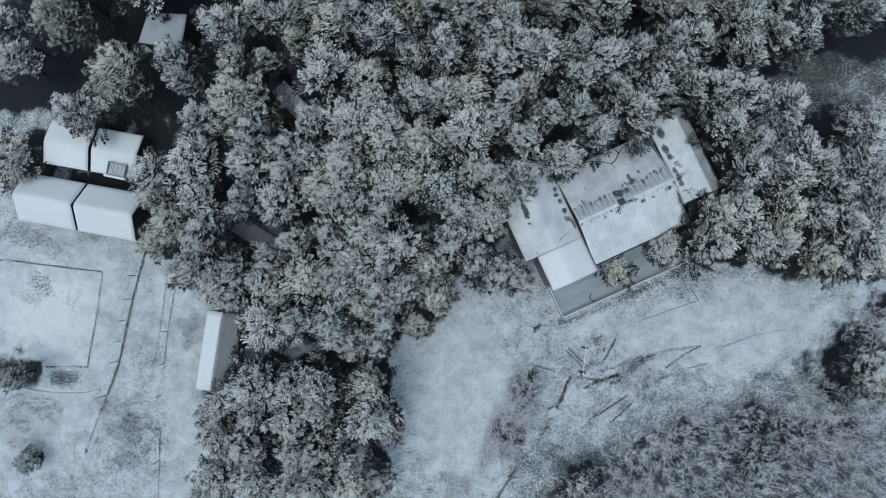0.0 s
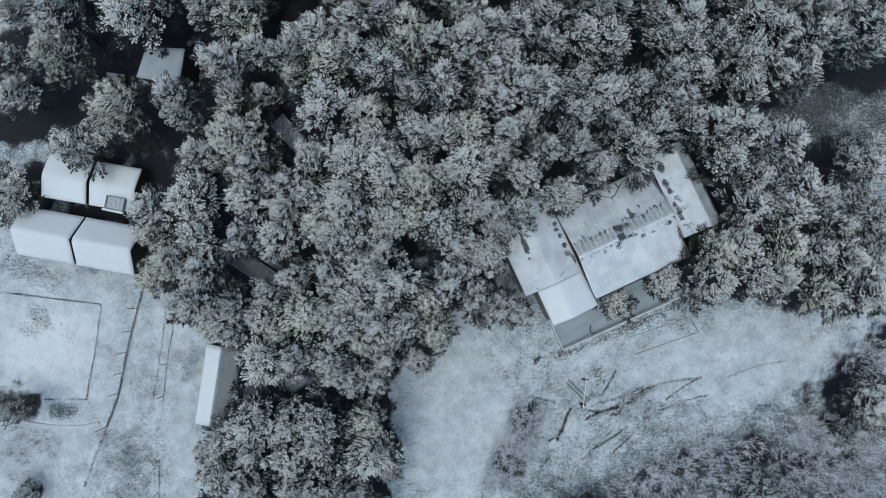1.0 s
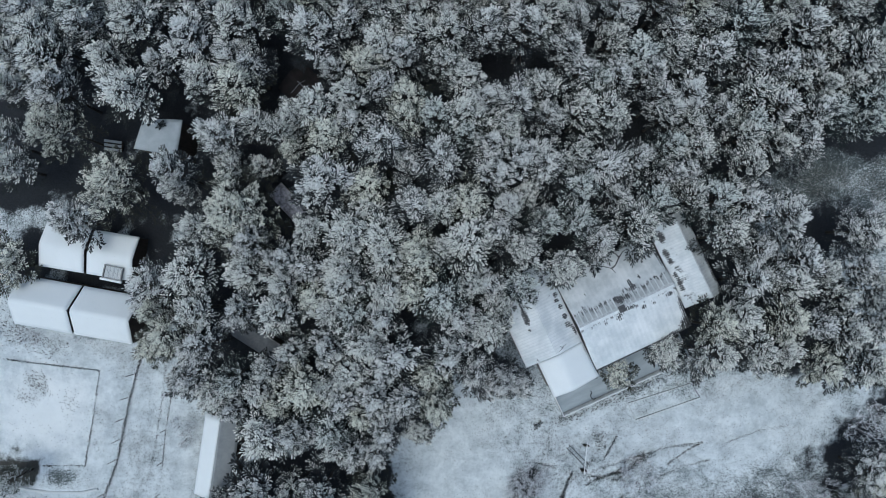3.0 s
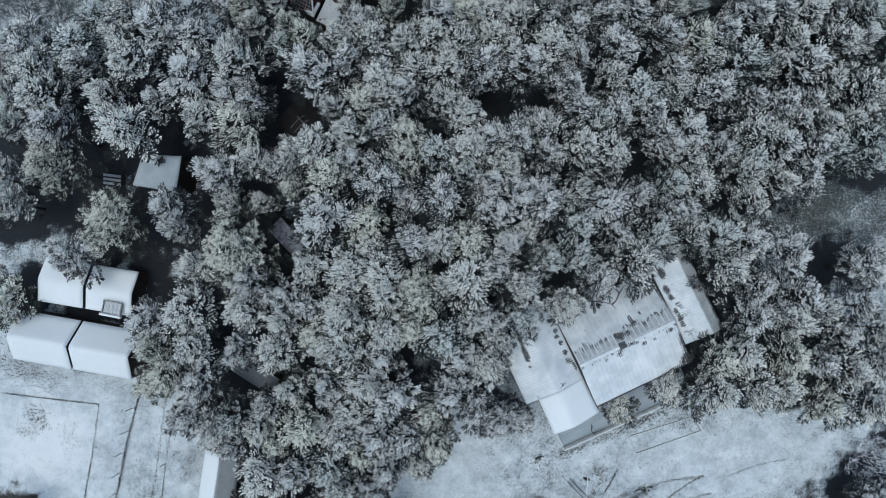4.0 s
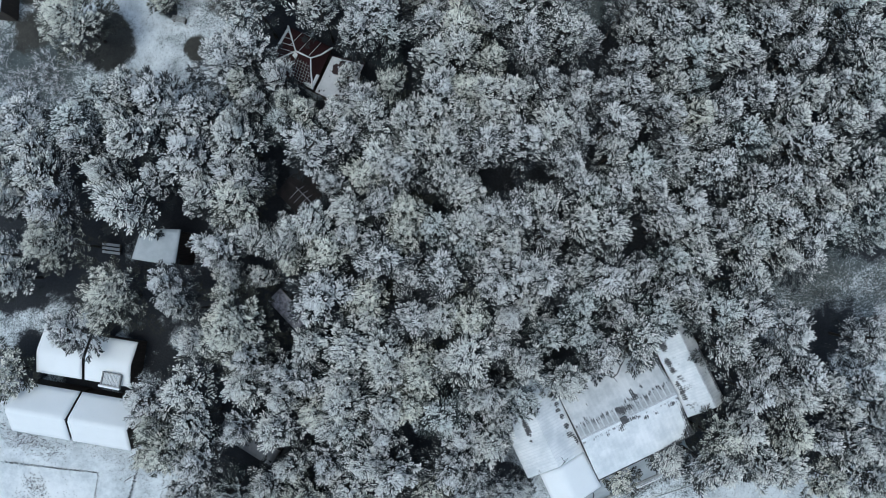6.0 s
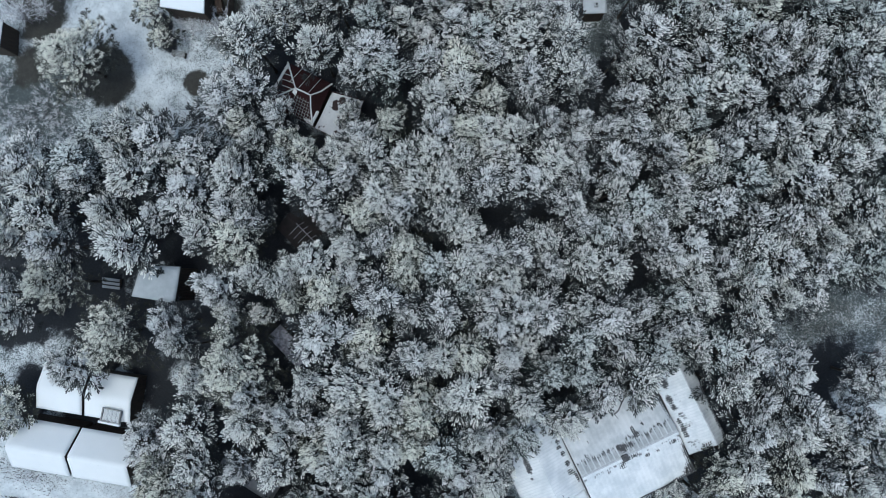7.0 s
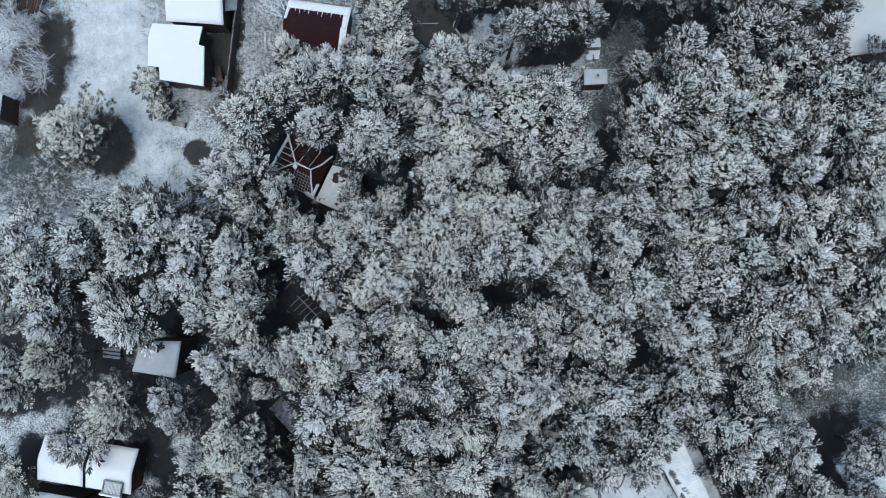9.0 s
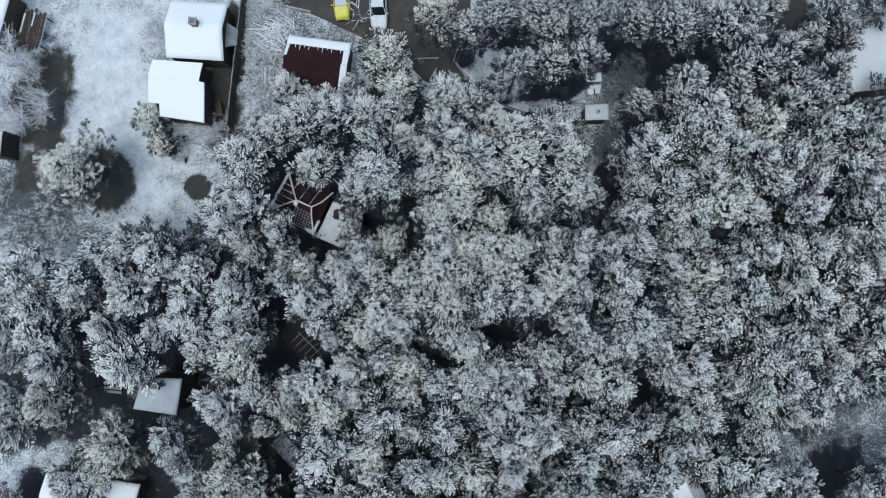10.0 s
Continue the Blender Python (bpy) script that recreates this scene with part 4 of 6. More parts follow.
# ---- trees ----
def plant():
    rng = random.Random(11)
    kinds = {}
    for k in range(4):
        kinds["round", k] = conifer("pine_tree", 2.25, 10.0, 54, 20 + k, M_PINE[(0, 1, 0, 2)[k]])
    for k in range(4):
        kinds["spiky", k] = conifer("spruce_tree", 2.3, 10.0, 48, 40 + k, M_PINE[(1, 3, 0, 1)[k]], spiky=0.3, finger=0.74, slim=0.95, rime=0.80)
    for k in range(2):
        kinds["broad", k] = conifer("pine_tree", 3.5, 10.5, 112, 60 + k, M_PINE[2], finger=0.52, slim=0.72, rime=1.2, gap=0.33)
    for k in range(2):
        kinds["young", k] = conifer("young_pine", 1.8, 5.0, 40, 70 + k, (M_PINE[2], M_DARKPINE)[k], finger=0.52, slim=0.85)
    kinds["dim", 0] = conifer("spruce_tree", 2.3, 10.0, 46, 91, M_PINE[1], spiky=0.3, finger=0.72, slim=0.95, rime=0.58)
    kinds["rimed", 0] = conifer("pine_tree", 2.25, 10.0, 56, 83, M_PINE[1], finger=0.68, rime=1.6)
    used = {}
    for x, y, r, h in GROVES:
        if math.hypot(x - 6.4, y - 16.8) < 1.6 or math.hypot(x + 13, y - 6.8) < 1.2:
            kind, r0, h0, n = "rimed", 2.25, 10.0, 1
        elif h < 5.6:
            kind, r0, h0, n = "young", 1.8, 5.0, 2
        elif r > 3.1:
            kind, r0, h0, n = "broad", 3.5, 10.5, 2
        elif rng.random() < (0.85 if x > 8 and y > 10 else 0.3 if x > -8 and y > 10 else 0.15):
            kind, r0, h0, n = "spiky", 2.3, 10.0, 4
        else:
            kind, r0, h0, n = "round", 2.25, 10.0, 4
        key = (kind, rng.randrange(n)) if n > 2 or kind in ("broad", "rimed") else (kind, 1 if x < -40 or y < -10 else 0)
        if kind in ("spiky", "round") and x > 1 and y > 51:
            kind, key = "dim", ("dim", 0)
        s = r / r0 * (1.2 if x < -19 and y > 30 and h > 9 else 1.10)
        m = pose(x, y, gz(x, y) - 0.1, rng.uniform(-2, 2), rng.uniform(-2, 2), rng.uniform(0, 360)) @ Matrix.Diagonal((s * rng.uniform(0.9, 1.12), s * rng.uniform(0.9, 1.12), h / h0 * (rng.uniform(0.92, 1.06) if h > 9 else 1.0), 1))
        text = {"rimed": "pine coated white with thick rime to its inner boughs", "young": "small young pine with thin frost on its needles", "broad": "broad old pine with a wide crown heavy with frost",
                "dim": "dark spruce with little frost beside the asphalt yard",
                "spiky": "slender snow-dusted spruce with long drooping boughs in dense woodland", "round": "rounded frosted pine crown crowded among other pines"}[kind]
        if key not in used:
            used[key] = m
            tagged(kinds[key], text, "tree", "pines of the wood")
        else:
            copy_thing(kinds[key], m)
    for key, ob in kinds.items():
        if key in used:
            ob.matrix_basis = used[key]
        else:
            ob.matrix_basis = pose(46, 62, gz(46, 62))
            tagged(ob, "frosted pine at the edge of the wood", "tree", "pines of the wood")


plant()


# ---- four cabins in two rows ----
def cabins():
    turn = math.degrees(math.atan2(-1.16, 6.2))
    # south row, ridge at right angles to the slope
    ox, oy = -38.55, 6.78
    for u0, u1, seed in ((-6.35, -0.12, 3.0), (0.12, 6.35, 9.0)):
        c = thing("cabin", ox, oy, 0, turn, "small dark board cabin with thick snow on its gable roof", "cabin", "cabins in two rows")
        gable(c, u0, u1, -2.62, 2.55, 0.0, -1.1, 2.6, 4.6, seed=seed, over=0.12)
    # north row, lower pitch
    ox, oy = -37.4, 12.9
    for u0, u1, seed in ((-4.95, -0.16, 21.0), (0.16, 5.0, 27.0)):
        c = thing("cabin", ox, oy, 0, turn * 0.95, "small dark board cabin with a low snow-covered roof", "cabin", "cabins in two rows")
        gable(c, u0, u1, -2.35, 2.4, 0.0, -0.9, 2.8, 3.55, seed=seed, over=0.12)
    # raised frame with a slatted panel standing on the low roof's edge
    p = thing("roof_panel", -34.5, 10.62, 3.1, -12, "tilted dark slatted panel with a snowy rim on a cabin roof", "panel")
    part("panel_frame", boxes((-1.0, 1.0, -0.72, -0.58, 0.0, 0.55), (-1.0, 1.0, 0.60, 0.72, 0.35, 0.62), (-1.0, -0.88, -0.58, 0.6, 0.2, 0.58), (0.88, 1.0, -0.58, 0.6, 0.2, 0.58), bevel=0.02), M_CONCRETE, p, "snow-dusted pale frame")
    for i in range(12):
        x = -0.84 + i * 0.145
        part("slat", boxes((x, x + 0.1, -0.58, 0.6, 0.42, 0.46)), M_OLDSNOW if i % 3 else M_STEEL, p)
    part("snow", boxes((-1.25, 1.05, -0.95, -0.7, 0.1, 0.5), bevel=0.08), M_SNOW, p)


cabins()


def shed():
    s = thing("long_shed", -23.7, -8.6, 0, -8, "long narrow shed with snow on its gable roof", "shed")
    # thin snow on the east slope, its grey also painting the turn from the sun
    gable(s, -1.9, 1.85, -4.2, 4.2, 0.1, -1.8, 2.75, 3.95, along="v", snow=(M_SNOW, M_THIN), seed=31.0, over=0.15)


shed()


# ---- large house with three roofs ----
def large_house():
    turn = math.degrees(math.atan2(0.412, 0.911))
    h = thing("large_house", 13.24, 4.68, 0, turn, "large two-storey house with three snowy ribbed metal roofs", "house")
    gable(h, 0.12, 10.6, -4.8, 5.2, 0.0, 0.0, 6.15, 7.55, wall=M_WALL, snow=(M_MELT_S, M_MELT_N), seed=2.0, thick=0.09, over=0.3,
          marks=(((2.8, -0.8, 0.2, 0.3, 0.8), (4.3, -0.8, 0.5, 0.5, 0.8), (5.6, -0.35, 0.9, 0.3, 0.9), (6.9, -0.9, 0.35, 0.3, 0.9), (8.0, -1.0, 0.3, 0.25, 0.8), (9.7, -0.8, 0.6, 0.35, 0.8), (10.6, -2.4, 0.5, 1.4, 0.9), (10.4, -4.4, 0.9, 0.8, 1.0), (8.6, -4.8, 1.2, 0.35, 0.8)),
                 ((5.0, 0.75, 0.4, 0.45, 1.2), (4.6, 1.0, 0.2, 0.3, 0.9), (5.9, 0.7, 0.5, 0.4, 0.9), (6.7, 1.9, 0.22, 0.4, 1.0), (7.8, 2.0, 0.2, 0.35, 0.9), (6.8, 1.3, 0.5, 0.3, 1.0), (9.2, 1.3, 0.3, 0.25, 0.9), (2.2, 2.6, 0.25, 0.2, 0.8), (10.5, 2.6, 0.3, 1.6, 0.8), (10.5, 4.4, 0.6, 0.9, 1.0))))
    # west wing and its narrower southern end
    gable(h, -6.15, 0.06, -1.6, 7.2, -2.9, 0.0, 6.35, 7.35, along="v", wall=M_WALL, snow=(M_MELT_W, M_MELT_W), seed=5.0, thick=0.1, over=0.3,
          marks=(((-4.0, 5.0, 0.4, 0.35, 1.1), (-4.15, 3.4, 0.32, 0.6, 1.2), (-4.2, 2.6, 0.3, 0.45, 1.2), (-4.3, 1.7, 0.22, 0.2, 1.0), (-5.6, 5.4, 0.6, 0.7, 0.8)),
                 ((-0.6, 4.95, 0.35, 0.3, 1.1), (-0.45, 3.85, 0.3, 0.25, 1.1), (-0.6, 3.25, 0.35, 0.25, 1.1), (-0.5, 2.5, 0.3, 0.3, 1.1), (-0.5, 1.5, 0.35, 0.35, 1.0), (-0.6, 0.6, 0.4, 0.4, 0.9), (-0.2, -0.2, 0.2, 0.6, 1.0))))
    gable(h, -4.92, 0.08, -5.4, -1.62, -2.9, -0.4, 6.6, 7.38, along="v", wall=M_WALL, snow=(M_SNOW, M_SNOW), seed=8.0, thick=0.13, over=0.3, eave2=6.35)
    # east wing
    # the second slope's snow is coloured darker for its shade, its rim frayed
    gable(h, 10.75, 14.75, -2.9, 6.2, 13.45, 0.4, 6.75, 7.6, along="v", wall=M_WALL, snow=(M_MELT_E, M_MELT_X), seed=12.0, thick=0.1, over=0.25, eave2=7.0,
          marks=(((11.5, 4.6, 0.4, 0.7, 1.3), (11.3, 2.9, 0.35, 0.5, 1.2), (11.35, 1.95, 0.3, 0.4, 1.1), (11.2, 0.6, 0.28, 0.42, 0.9), (11.25, -0.35, 0.25, 0.38, 1.0), (11.3, -1.0, 0.3, 0.3, 1.1), (11.2, -1.7, 0.15, 0.12, 1.0), (11.9, -0.1, 0.7, 0.5, 0.6)),
                 ((14.75, 4.6, 0.35, 1.0, 0.9), (14.8, 2.4, 0.4, 0.8, 1.0), (14.75, 0.6, 0.4, 0.9, 1.0), (14.8, -1.2, 0.45, 0.9, 1.1), (14.7, -2.7, 0.5, 0.5, 1.0))))
    part("ridge_cap", boxes((0.14, 10.58, -0.09, 0.09, 7.6, 7.68), bevel=0.03), M_STEEL, h, "pale metal ridge cap")
    part("ridge_cap", boxes((13.38, 13.52, -2.88, 6.18, 7.66, 7.73), bevel=0.03), M_STEEL, h, "pale metal ridge cap")
    for u in (0.09, 10.68):
        part("valley_gutter", boxes((u - 0.06, u + 0.05, -4.8, 5.2, 6.28, 6.42)), M_METAL, h, "dark gutter between two roofs")
    part("gutter", boxes((0.2, 10.5, -4.94, -4.82, 6.02, 6.12)), M_METAL, h)
    vent = part("roof_vent", boxes((4.45, 5.05, -0.36, 0.2, 7.2, 7.85), bevel=0.04), M_METAL, h, "dark sheet-metal roof vent")
    part("lid", boxes((4.4, 5.1, -0.41, 0.25, 7.855, 7.91), bevel=0.02), M_METAL, vent)
    mast = tube(bmesh.new(), (-2.3, -0.9, 7.2), (-2.3, -0.9, 9.0), 0.025)
    tube(mast, (-2.75, -1.1, 8.8), (-1.85, -0.7, 8.8), 0.018)
    tube(mast, (-2.5, -1.05, 8.55), (-2.1, -0.75, 8.55), 0.018)
    part("aerial", mast, M_METAL, h, "dark television aerial")
    # a torn-off bough lying forked on the north slope
    fork = [(2.0, 5.2), (3.2, 5.1), (4.3, 4.85), (5.2, 4.3), (5.8, 3.8), (5.95, 3.2)], [(5.8, 3.8), (6.3, 3.9), (7.0, 4.45), (7.6, 4.8), (8.3, 4.95), (8.3, 4.2)], [(3.2, 5.1), (2.6, 4.7)], [(7.0, 4.45), (6.9, 5.0)]
    bm = bmesh.new()
    for line in fork:
        for n, (p, q) in enumerate(zip(line, line[1:])):
            tube(bm, (*p, 7.62 - 0.27 * p[1]), (*q, 7.62 - 0.27 * q[1]), 0.085 - 0.008 * n, 6, 0.077 - 0.008 * n)
    part("fallen_bough", bm, M_BOUGH, h, "grey torn bough lying forked on the roof")
    for u, v, z in ((-5.55, 3.4, 6.5),):
        pipe = tube(bmesh.new(), (u, v, z - 0.3), (u, v, z + 0.55), 0.09, 10)
        tube(pipe, (u, v, z + 0.56), (u, v, z + 0.64), 0.15, 10)
        part("vent_pipe", pipe, M_METAL, h)


large_house()


def terrace():
    turn = math.degrees(math.atan2(0.412, 0.911))
    t = thing("terrace", 13.24, 4.68, 0, turn, "snow-covered terrace along the large house with a low retaining wall", "terrace", kind="structure")
    slope = 0.066

    def zt(u):
        return 0.62 + slope * (u + 4.9)

    slab_pts = [(-4.4, -8.9, zt(-4.4)), (10.7, -8.9, zt(10.7)), (10.7, -4.2, zt(10.7)), (-4.4, -4.2, zt(-4.4))]
    part("paving", prism(slab_pts, 1.1), M_CONCRETE, t)
    part("snow", blanket([(-4.3, -8.76, zt(-4.3)), (10.6, -8.76, zt(10.6)), (10.6, -4.3, zt(10.6)), (-4.3, -4.3, zt(-4.3))], 0.05, 44.0, 24, 8, 0.02), M_TERRACE, t, smooth=True)
    part("coping", prism([(-4.45, -9.0, zt(-4.45) + 0.12), (10.75, -9.0, zt(10.75) + 0.12), (10.75, -8.79, zt(10.75) + 0.12), (-4.45, -8.79, zt(-4.45) + 0.12)], 0.3), M_CONCRETE, t)
    r = thing("railing", 13.24, 4.68, 0, turn, "pale steel pipe railing with snow along the terrace edge", "railing")
    part("top_rail", tube(bmesh.new(), (-4.4, -8.9, zt(-4.4) + 0.95), (10.7, -8.9, zt(10.7) + 0.95), 0.055, 8), M_SNOW, r, "top rail under a line of snow")
    part("middle_rail", tube(bmesh.new(), (-4.4, -8.9, zt(-4.4) + 0.5), (10.7, -8.9, zt(10.7) + 0.5), 0.025, 6), M_STEEL, r)
    part("side_rail", tube(bmesh.new(), (-4.4, -8.9, zt(-4.4) + 0.95), (-4.4, -5.4, zt(-4.4) + 0.95), 0.05, 8), M_SNOW, r)
    for i in range(10):
        u = -4.4 + i * 15.1 / 9
        part("post", tube(bmesh.new(), (u, -8.9, zt(u) + 0.1), (u, -8.9, zt(u) + 0.96), 0.03, 6), M_STEEL, r)
    bend = thing("bent_pipe", 16.0, -3.1, 0.0, 0, "dark bent pipe end curling over the terrace corner", "pipe")
    bm = bmesh.new()
    curl = [(0.45, -0.3, 1.2), (0.2, -0.38, 1.5), (-0.1, -0.25, 1.65), (-0.2, 0.05, 1.6), (-0.05, 0.3, 1.45), (0.0, 0.36, 1.1), (0.0, 0.36, 0.7)]
    for p, q in zip(curl, curl[1:]):
        tube(bm, p, q, 0.055, 7)
    part("pipe", bm, M_METAL, bend)
    # short gate frame by the railing
    b = thing("clothes_rack", 23.9, -1.0, gz(23.9, -1.0), turn, "pale T-shaped pipe rack beside the railing", "rack")
    part("pole", tube(bmesh.new(), (0, 0, 0), (0, 0, 1.2), 0.035), M_STEEL, b)
    part("bar", tube(bmesh.new(), (-0.4, 0, 1.2), (0.4, 0, 1.2), 0.03), M_STEEL, b)


terrace()


def garden_bed():
    b = thing("garden_bed", 0, 0, 0, 0, "long raised bed with a worn timber edge under snow", "garden bed")
    pts = [(20.1, -4.1), (26.9, -1.95), (27.85, -3.5), (20.9, -5.95)]
    for i in range(4):
        (x0, y0), (x1, y1) = pts[i], pts[(i + 1) % 4]
        d = Vector((x1 - x0, y1 - y0, 0)).normalized()
        n = Vector((-d.y, d.x, 0)) * 0.03
        q = [(x0 + n.x, y0 + n.y), (x1 + n.x, y1 + n.y), (x1 - n.x, y1 - n.y), (x0 - n.x, y0 - n.y)]
        part("edge_board", lying(q, 0.08, 0.4), M_DUSTED if i == 1 else M_OLDSNOW, b)


garden_bed()


# ---- roofs among the trees ----
def flat_house():
    g = thing("flat_roofed_house", -28.45, 24.4, 0, 0, "narrow house with a flat grey snow-covered roof among pines", "house")
    plan = [(-2.44, -1.37), (1.88, -2.12), (2.42, 1.5), (-1.5, 1.68)]
    part("body", prism([(x * 0.92, y * 0.92, 6.6) for x, y in plan], 6.1), M_BOARD, g)
    part("roof", prism([(x, y, 6.8) for x, y in plan], 0.19), M_METAL, g)
    part("snow", blanket([(x, y, 6.8) for x, y in plan], 0.1, 51.0), M_DULL, g, smooth=True)
    b = thing("garden_bench", -35.4, 24.4, gz(-35.4, 24.4), -8, "snow-topped slatted garden bench", "bench")
    for k in range(3):
        part("slat", boxes((-0.95, 0.95, -0.6 + k * 0.42, -0.32 + k * 0.42, 0.44 + 0.14 * k, 0.5 + 0.14 * k), bevel=0.015), M_THIN, b)
    for x in (-0.8, 0.8):
        part("leg", boxes((x - 0.05, x + 0.05, -0.55, 0.5, 0.0, 0.43)), M_BOARD, b)


flat_house()


def low_roof(x, y, turn, length, width, top, label, melt):
    s = thing("low_shed", x, y, 0, turn, label, "shed")
    z0 = gz(x, y) - 0.6
    part("body", boxes((-length / 2 + 0.1, length / 2 - 0.1, -width / 2 + 0.1, width / 2 - 0.1, z0, top - 0.15)), M_BOARD, s)
    q = [(-length / 2, -width / 2, top - 0.12), (length / 2, -width / 2, top - 0.12), (length / 2, width / 2, top + 0.12), (-length / 2, width / 2, top + 0.12)]
    part("roof", prism(q, 0.12), M_METAL, s)
    part("snow", blanket(q, 0.05, x, 12, 5, 0.02), melt, s, smooth=True)
    part("edge_board", boxes((-length / 2, length / 2, width / 2 + 0.003, width / 2 + 0.05, top - 0.12, top + 0.16)), M_CONCRETE, s)


low_roof(-15.7, 17.4, -47, 4.9, 1.8, 4.4, "narrow low shed with a grey snow-dusted roof under pines", M_DUSTED)
low_roof(-20.4, 3.9, -33, 6.6, 1.9, 3.2, "low shed with a dull grey roof half hidden by pines", M_SLATE)


def red_hip_house():
    """A dark red hipped roof with snow left on hips and seams, bare laths on one side, and a lower snowy wing."""
    h = thing("red_roofed_house", -13.6, 42.6, 0, -28, "old house with a dark red hipped roof and snowy seams", "house")
    part("body", boxes((-3.0, 1.7, -1.6, 2.3, 2.8, 6.9)), M_BOARD, h)
    e, r = 7.0, 8.5
    corners = [(-3.35, -1.98, e), (2.06, -1.98, e), (1.85, 2.7, e), (-3.15, 2.62, e)]
    a, b = (-0.72, 0.37, r), (0.92, 0.43, r)
    for quad in ([corners[0], corners[1], b, a], [corners[2], corners[3], a, b], [corners[1], corners[2], b], [corners[3], corners[0], a]):
        part("roof_slope", prism(quad, 0.1), M_RED, h)
    up = Vector((0, 0, 0.05))
    bends = ((corners[0], a, 0.0), (corners[1], b, 0.16), (corners[2], b, -0.12), (corners[3], a, 0.0), (a, b, 0.0))
    for p, q, bow in bends:
        p, q = Vector(p) + up, Vector(q) + up
        mid = p.lerp(q, 0.55) + Vector((-bow, bow, 0.03))
        bm = tube(bmesh.new(), p, mid, 0.10, 7, 0.085)
        tube(bm, mid, q, 0.085, 7, 0.07)
        part("snowy_hip", bm, M_OLDSNOW, h)
    # west slope: snow caught on the seams and along the eave
    for k in range(7):
        v = -1.6 + k * 0.6
        t = 1 - abs(v - 0.35) / 2.35
        q = (-3.2 + 2.48 * t, v, e + 1.5 * t + 0.03)
        part("snowy_seam", tube(bmesh.new(), (-3.22, v, e + 0.04), q, 0.03, 5), M_OLDSNOW, h)
    part("snow", blanket([(-3.35, -1.98, e), (-2.95, -1.75, 7.22), (-2.85, 2.35, 7.18), (-3.15, 2.62, e)], 0.06, 3.0, 5, 14, 0.03), M_OLDSNOW, h, smooth=True)
    # north slope: two seams
    for u in (-1.6, -0.5, 0.6):
        part("snowy_seam", tube(bmesh.new(), (u, 2.62, e + 0.04), (u, 0.62, 8.38), 0.03, 5), M_OLDSNOW, h)
    # south slope: a frosted lattice of laths
    for k in range(7):
        v = -1.85 + k * 0.26
        z = e + 1.5 * (v + 1.98) / 2.35 + 0.045
        part("lath", tube(bmesh.new(), (-0.7 + 0.05 * k, v, z), (1.98 - 0.13 * k, v, z), 0.026, 4), M_CONCRETE, h)
    for k in range(8):
        u = -0.55 + k * 0.3
        top = min(0.05, -0.1 - max(0, u - 0.9) * 2.0)
        part("lath", tube(bmesh.new(), (u, -1.94, e + 0.05), (u, top, e + 1.5 * (top + 1.98) / 2.35 + 0.05), 0.026, 4), M_CONCRETE, h)
    part("snow", blanket([(1.1, -1.98, e), (2.06, -1.98, e), (1.85, -1.55, 7.25), (1.0, -1.72, 7.15)], 0.06, 7.0, 8, 4), M_OLDSNOW, h, smooth=True)
    part("snow", blanket([(2.06, -1.98, e), (2.0, -0.4, e), (1.78, -0.4, 7.28), (1.83, -1.5, 7.26)], 0.06, 9.0, 8, 4), M_SNOW, h, smooth=True)
    part("snow", blanket([(-0.95, -0.1, 8.2), (-0.5, -0.25, 8.1), (-0.45, 0.2, 8.38), (-0.8, 0.3, 8.45)], 0.06, 11.0, 6, 5), M_SNOW, h, smooth=True)
    w = thing("lean_to", -10.2, 40.6, 0, -28, "low lean-to roof with patchy snow beside the red roof", "lean-to")
    part("body", boxes((-1.6, 1.5, -1.6, 2.0, 2.9, 6.3)), M_BOARD, w)

    def at(u, v):
        return u, v, 6.45 + (v + 1.9) * 0.125

    part("roof", prism([at(-1.75, -1.9), at(1.75, -1.75), at(1.6, 2.9), at(-1.75, 2.2)], 0.1), M_RED, w)
    part("snow", blanket([at(-1.72, -1.86), at(1.72, -1.7), at(1.55, 2.75), at(-1.72, 2.1)], 0.06, 13.0, 24, 30, 0.04), M_PATCHY, w, smooth=True)


red_hip_house()


def dark_roof():
    h = thing("dark_roofed_hut", -13.9, 29.3, 0, -46, "hut with a near-black bare roof and thin snow lines", "hut")
    part("body", boxes((-2.2, 2.2, -1.6, 1.6, 1.8, 4.6)), M_BOARD, h)
    part("roof_slope", prism([(-2.5, -1.9, 4.6), (2.5, -1.9, 4.6), (2.5, 0, 5.5), (-2.5, 0, 5.5)], 0.1), M_NEARBLACK, h)
    part("roof_slope", prism([(2.5, 1.9, 4.6), (-2.5, 1.9, 4.6), (-2.5, 0, 5.5), (2.5, 0, 5.5)], 0.1), M_NEARBLACK, h)
    part("snowy_ridge", tube(bmesh.new(), (-1.2, 0, 5.52), (2.5, 0, 5.52), 0.05, 6), M_DUSTED, h)
    for k in range(6):
        u = -0.9 + k * 0.62
        for t in (-1, 1):
            part("snowy_seam", tube(bmesh.new(), (u + 0.1 * t, t * (1.35 if t < 0 else 0.6), 4.94 if t < 0 else 5.27), (u, 0.05 * t, 5.5), 0.03, 5), M_DUSTED, h)


dark_roof()


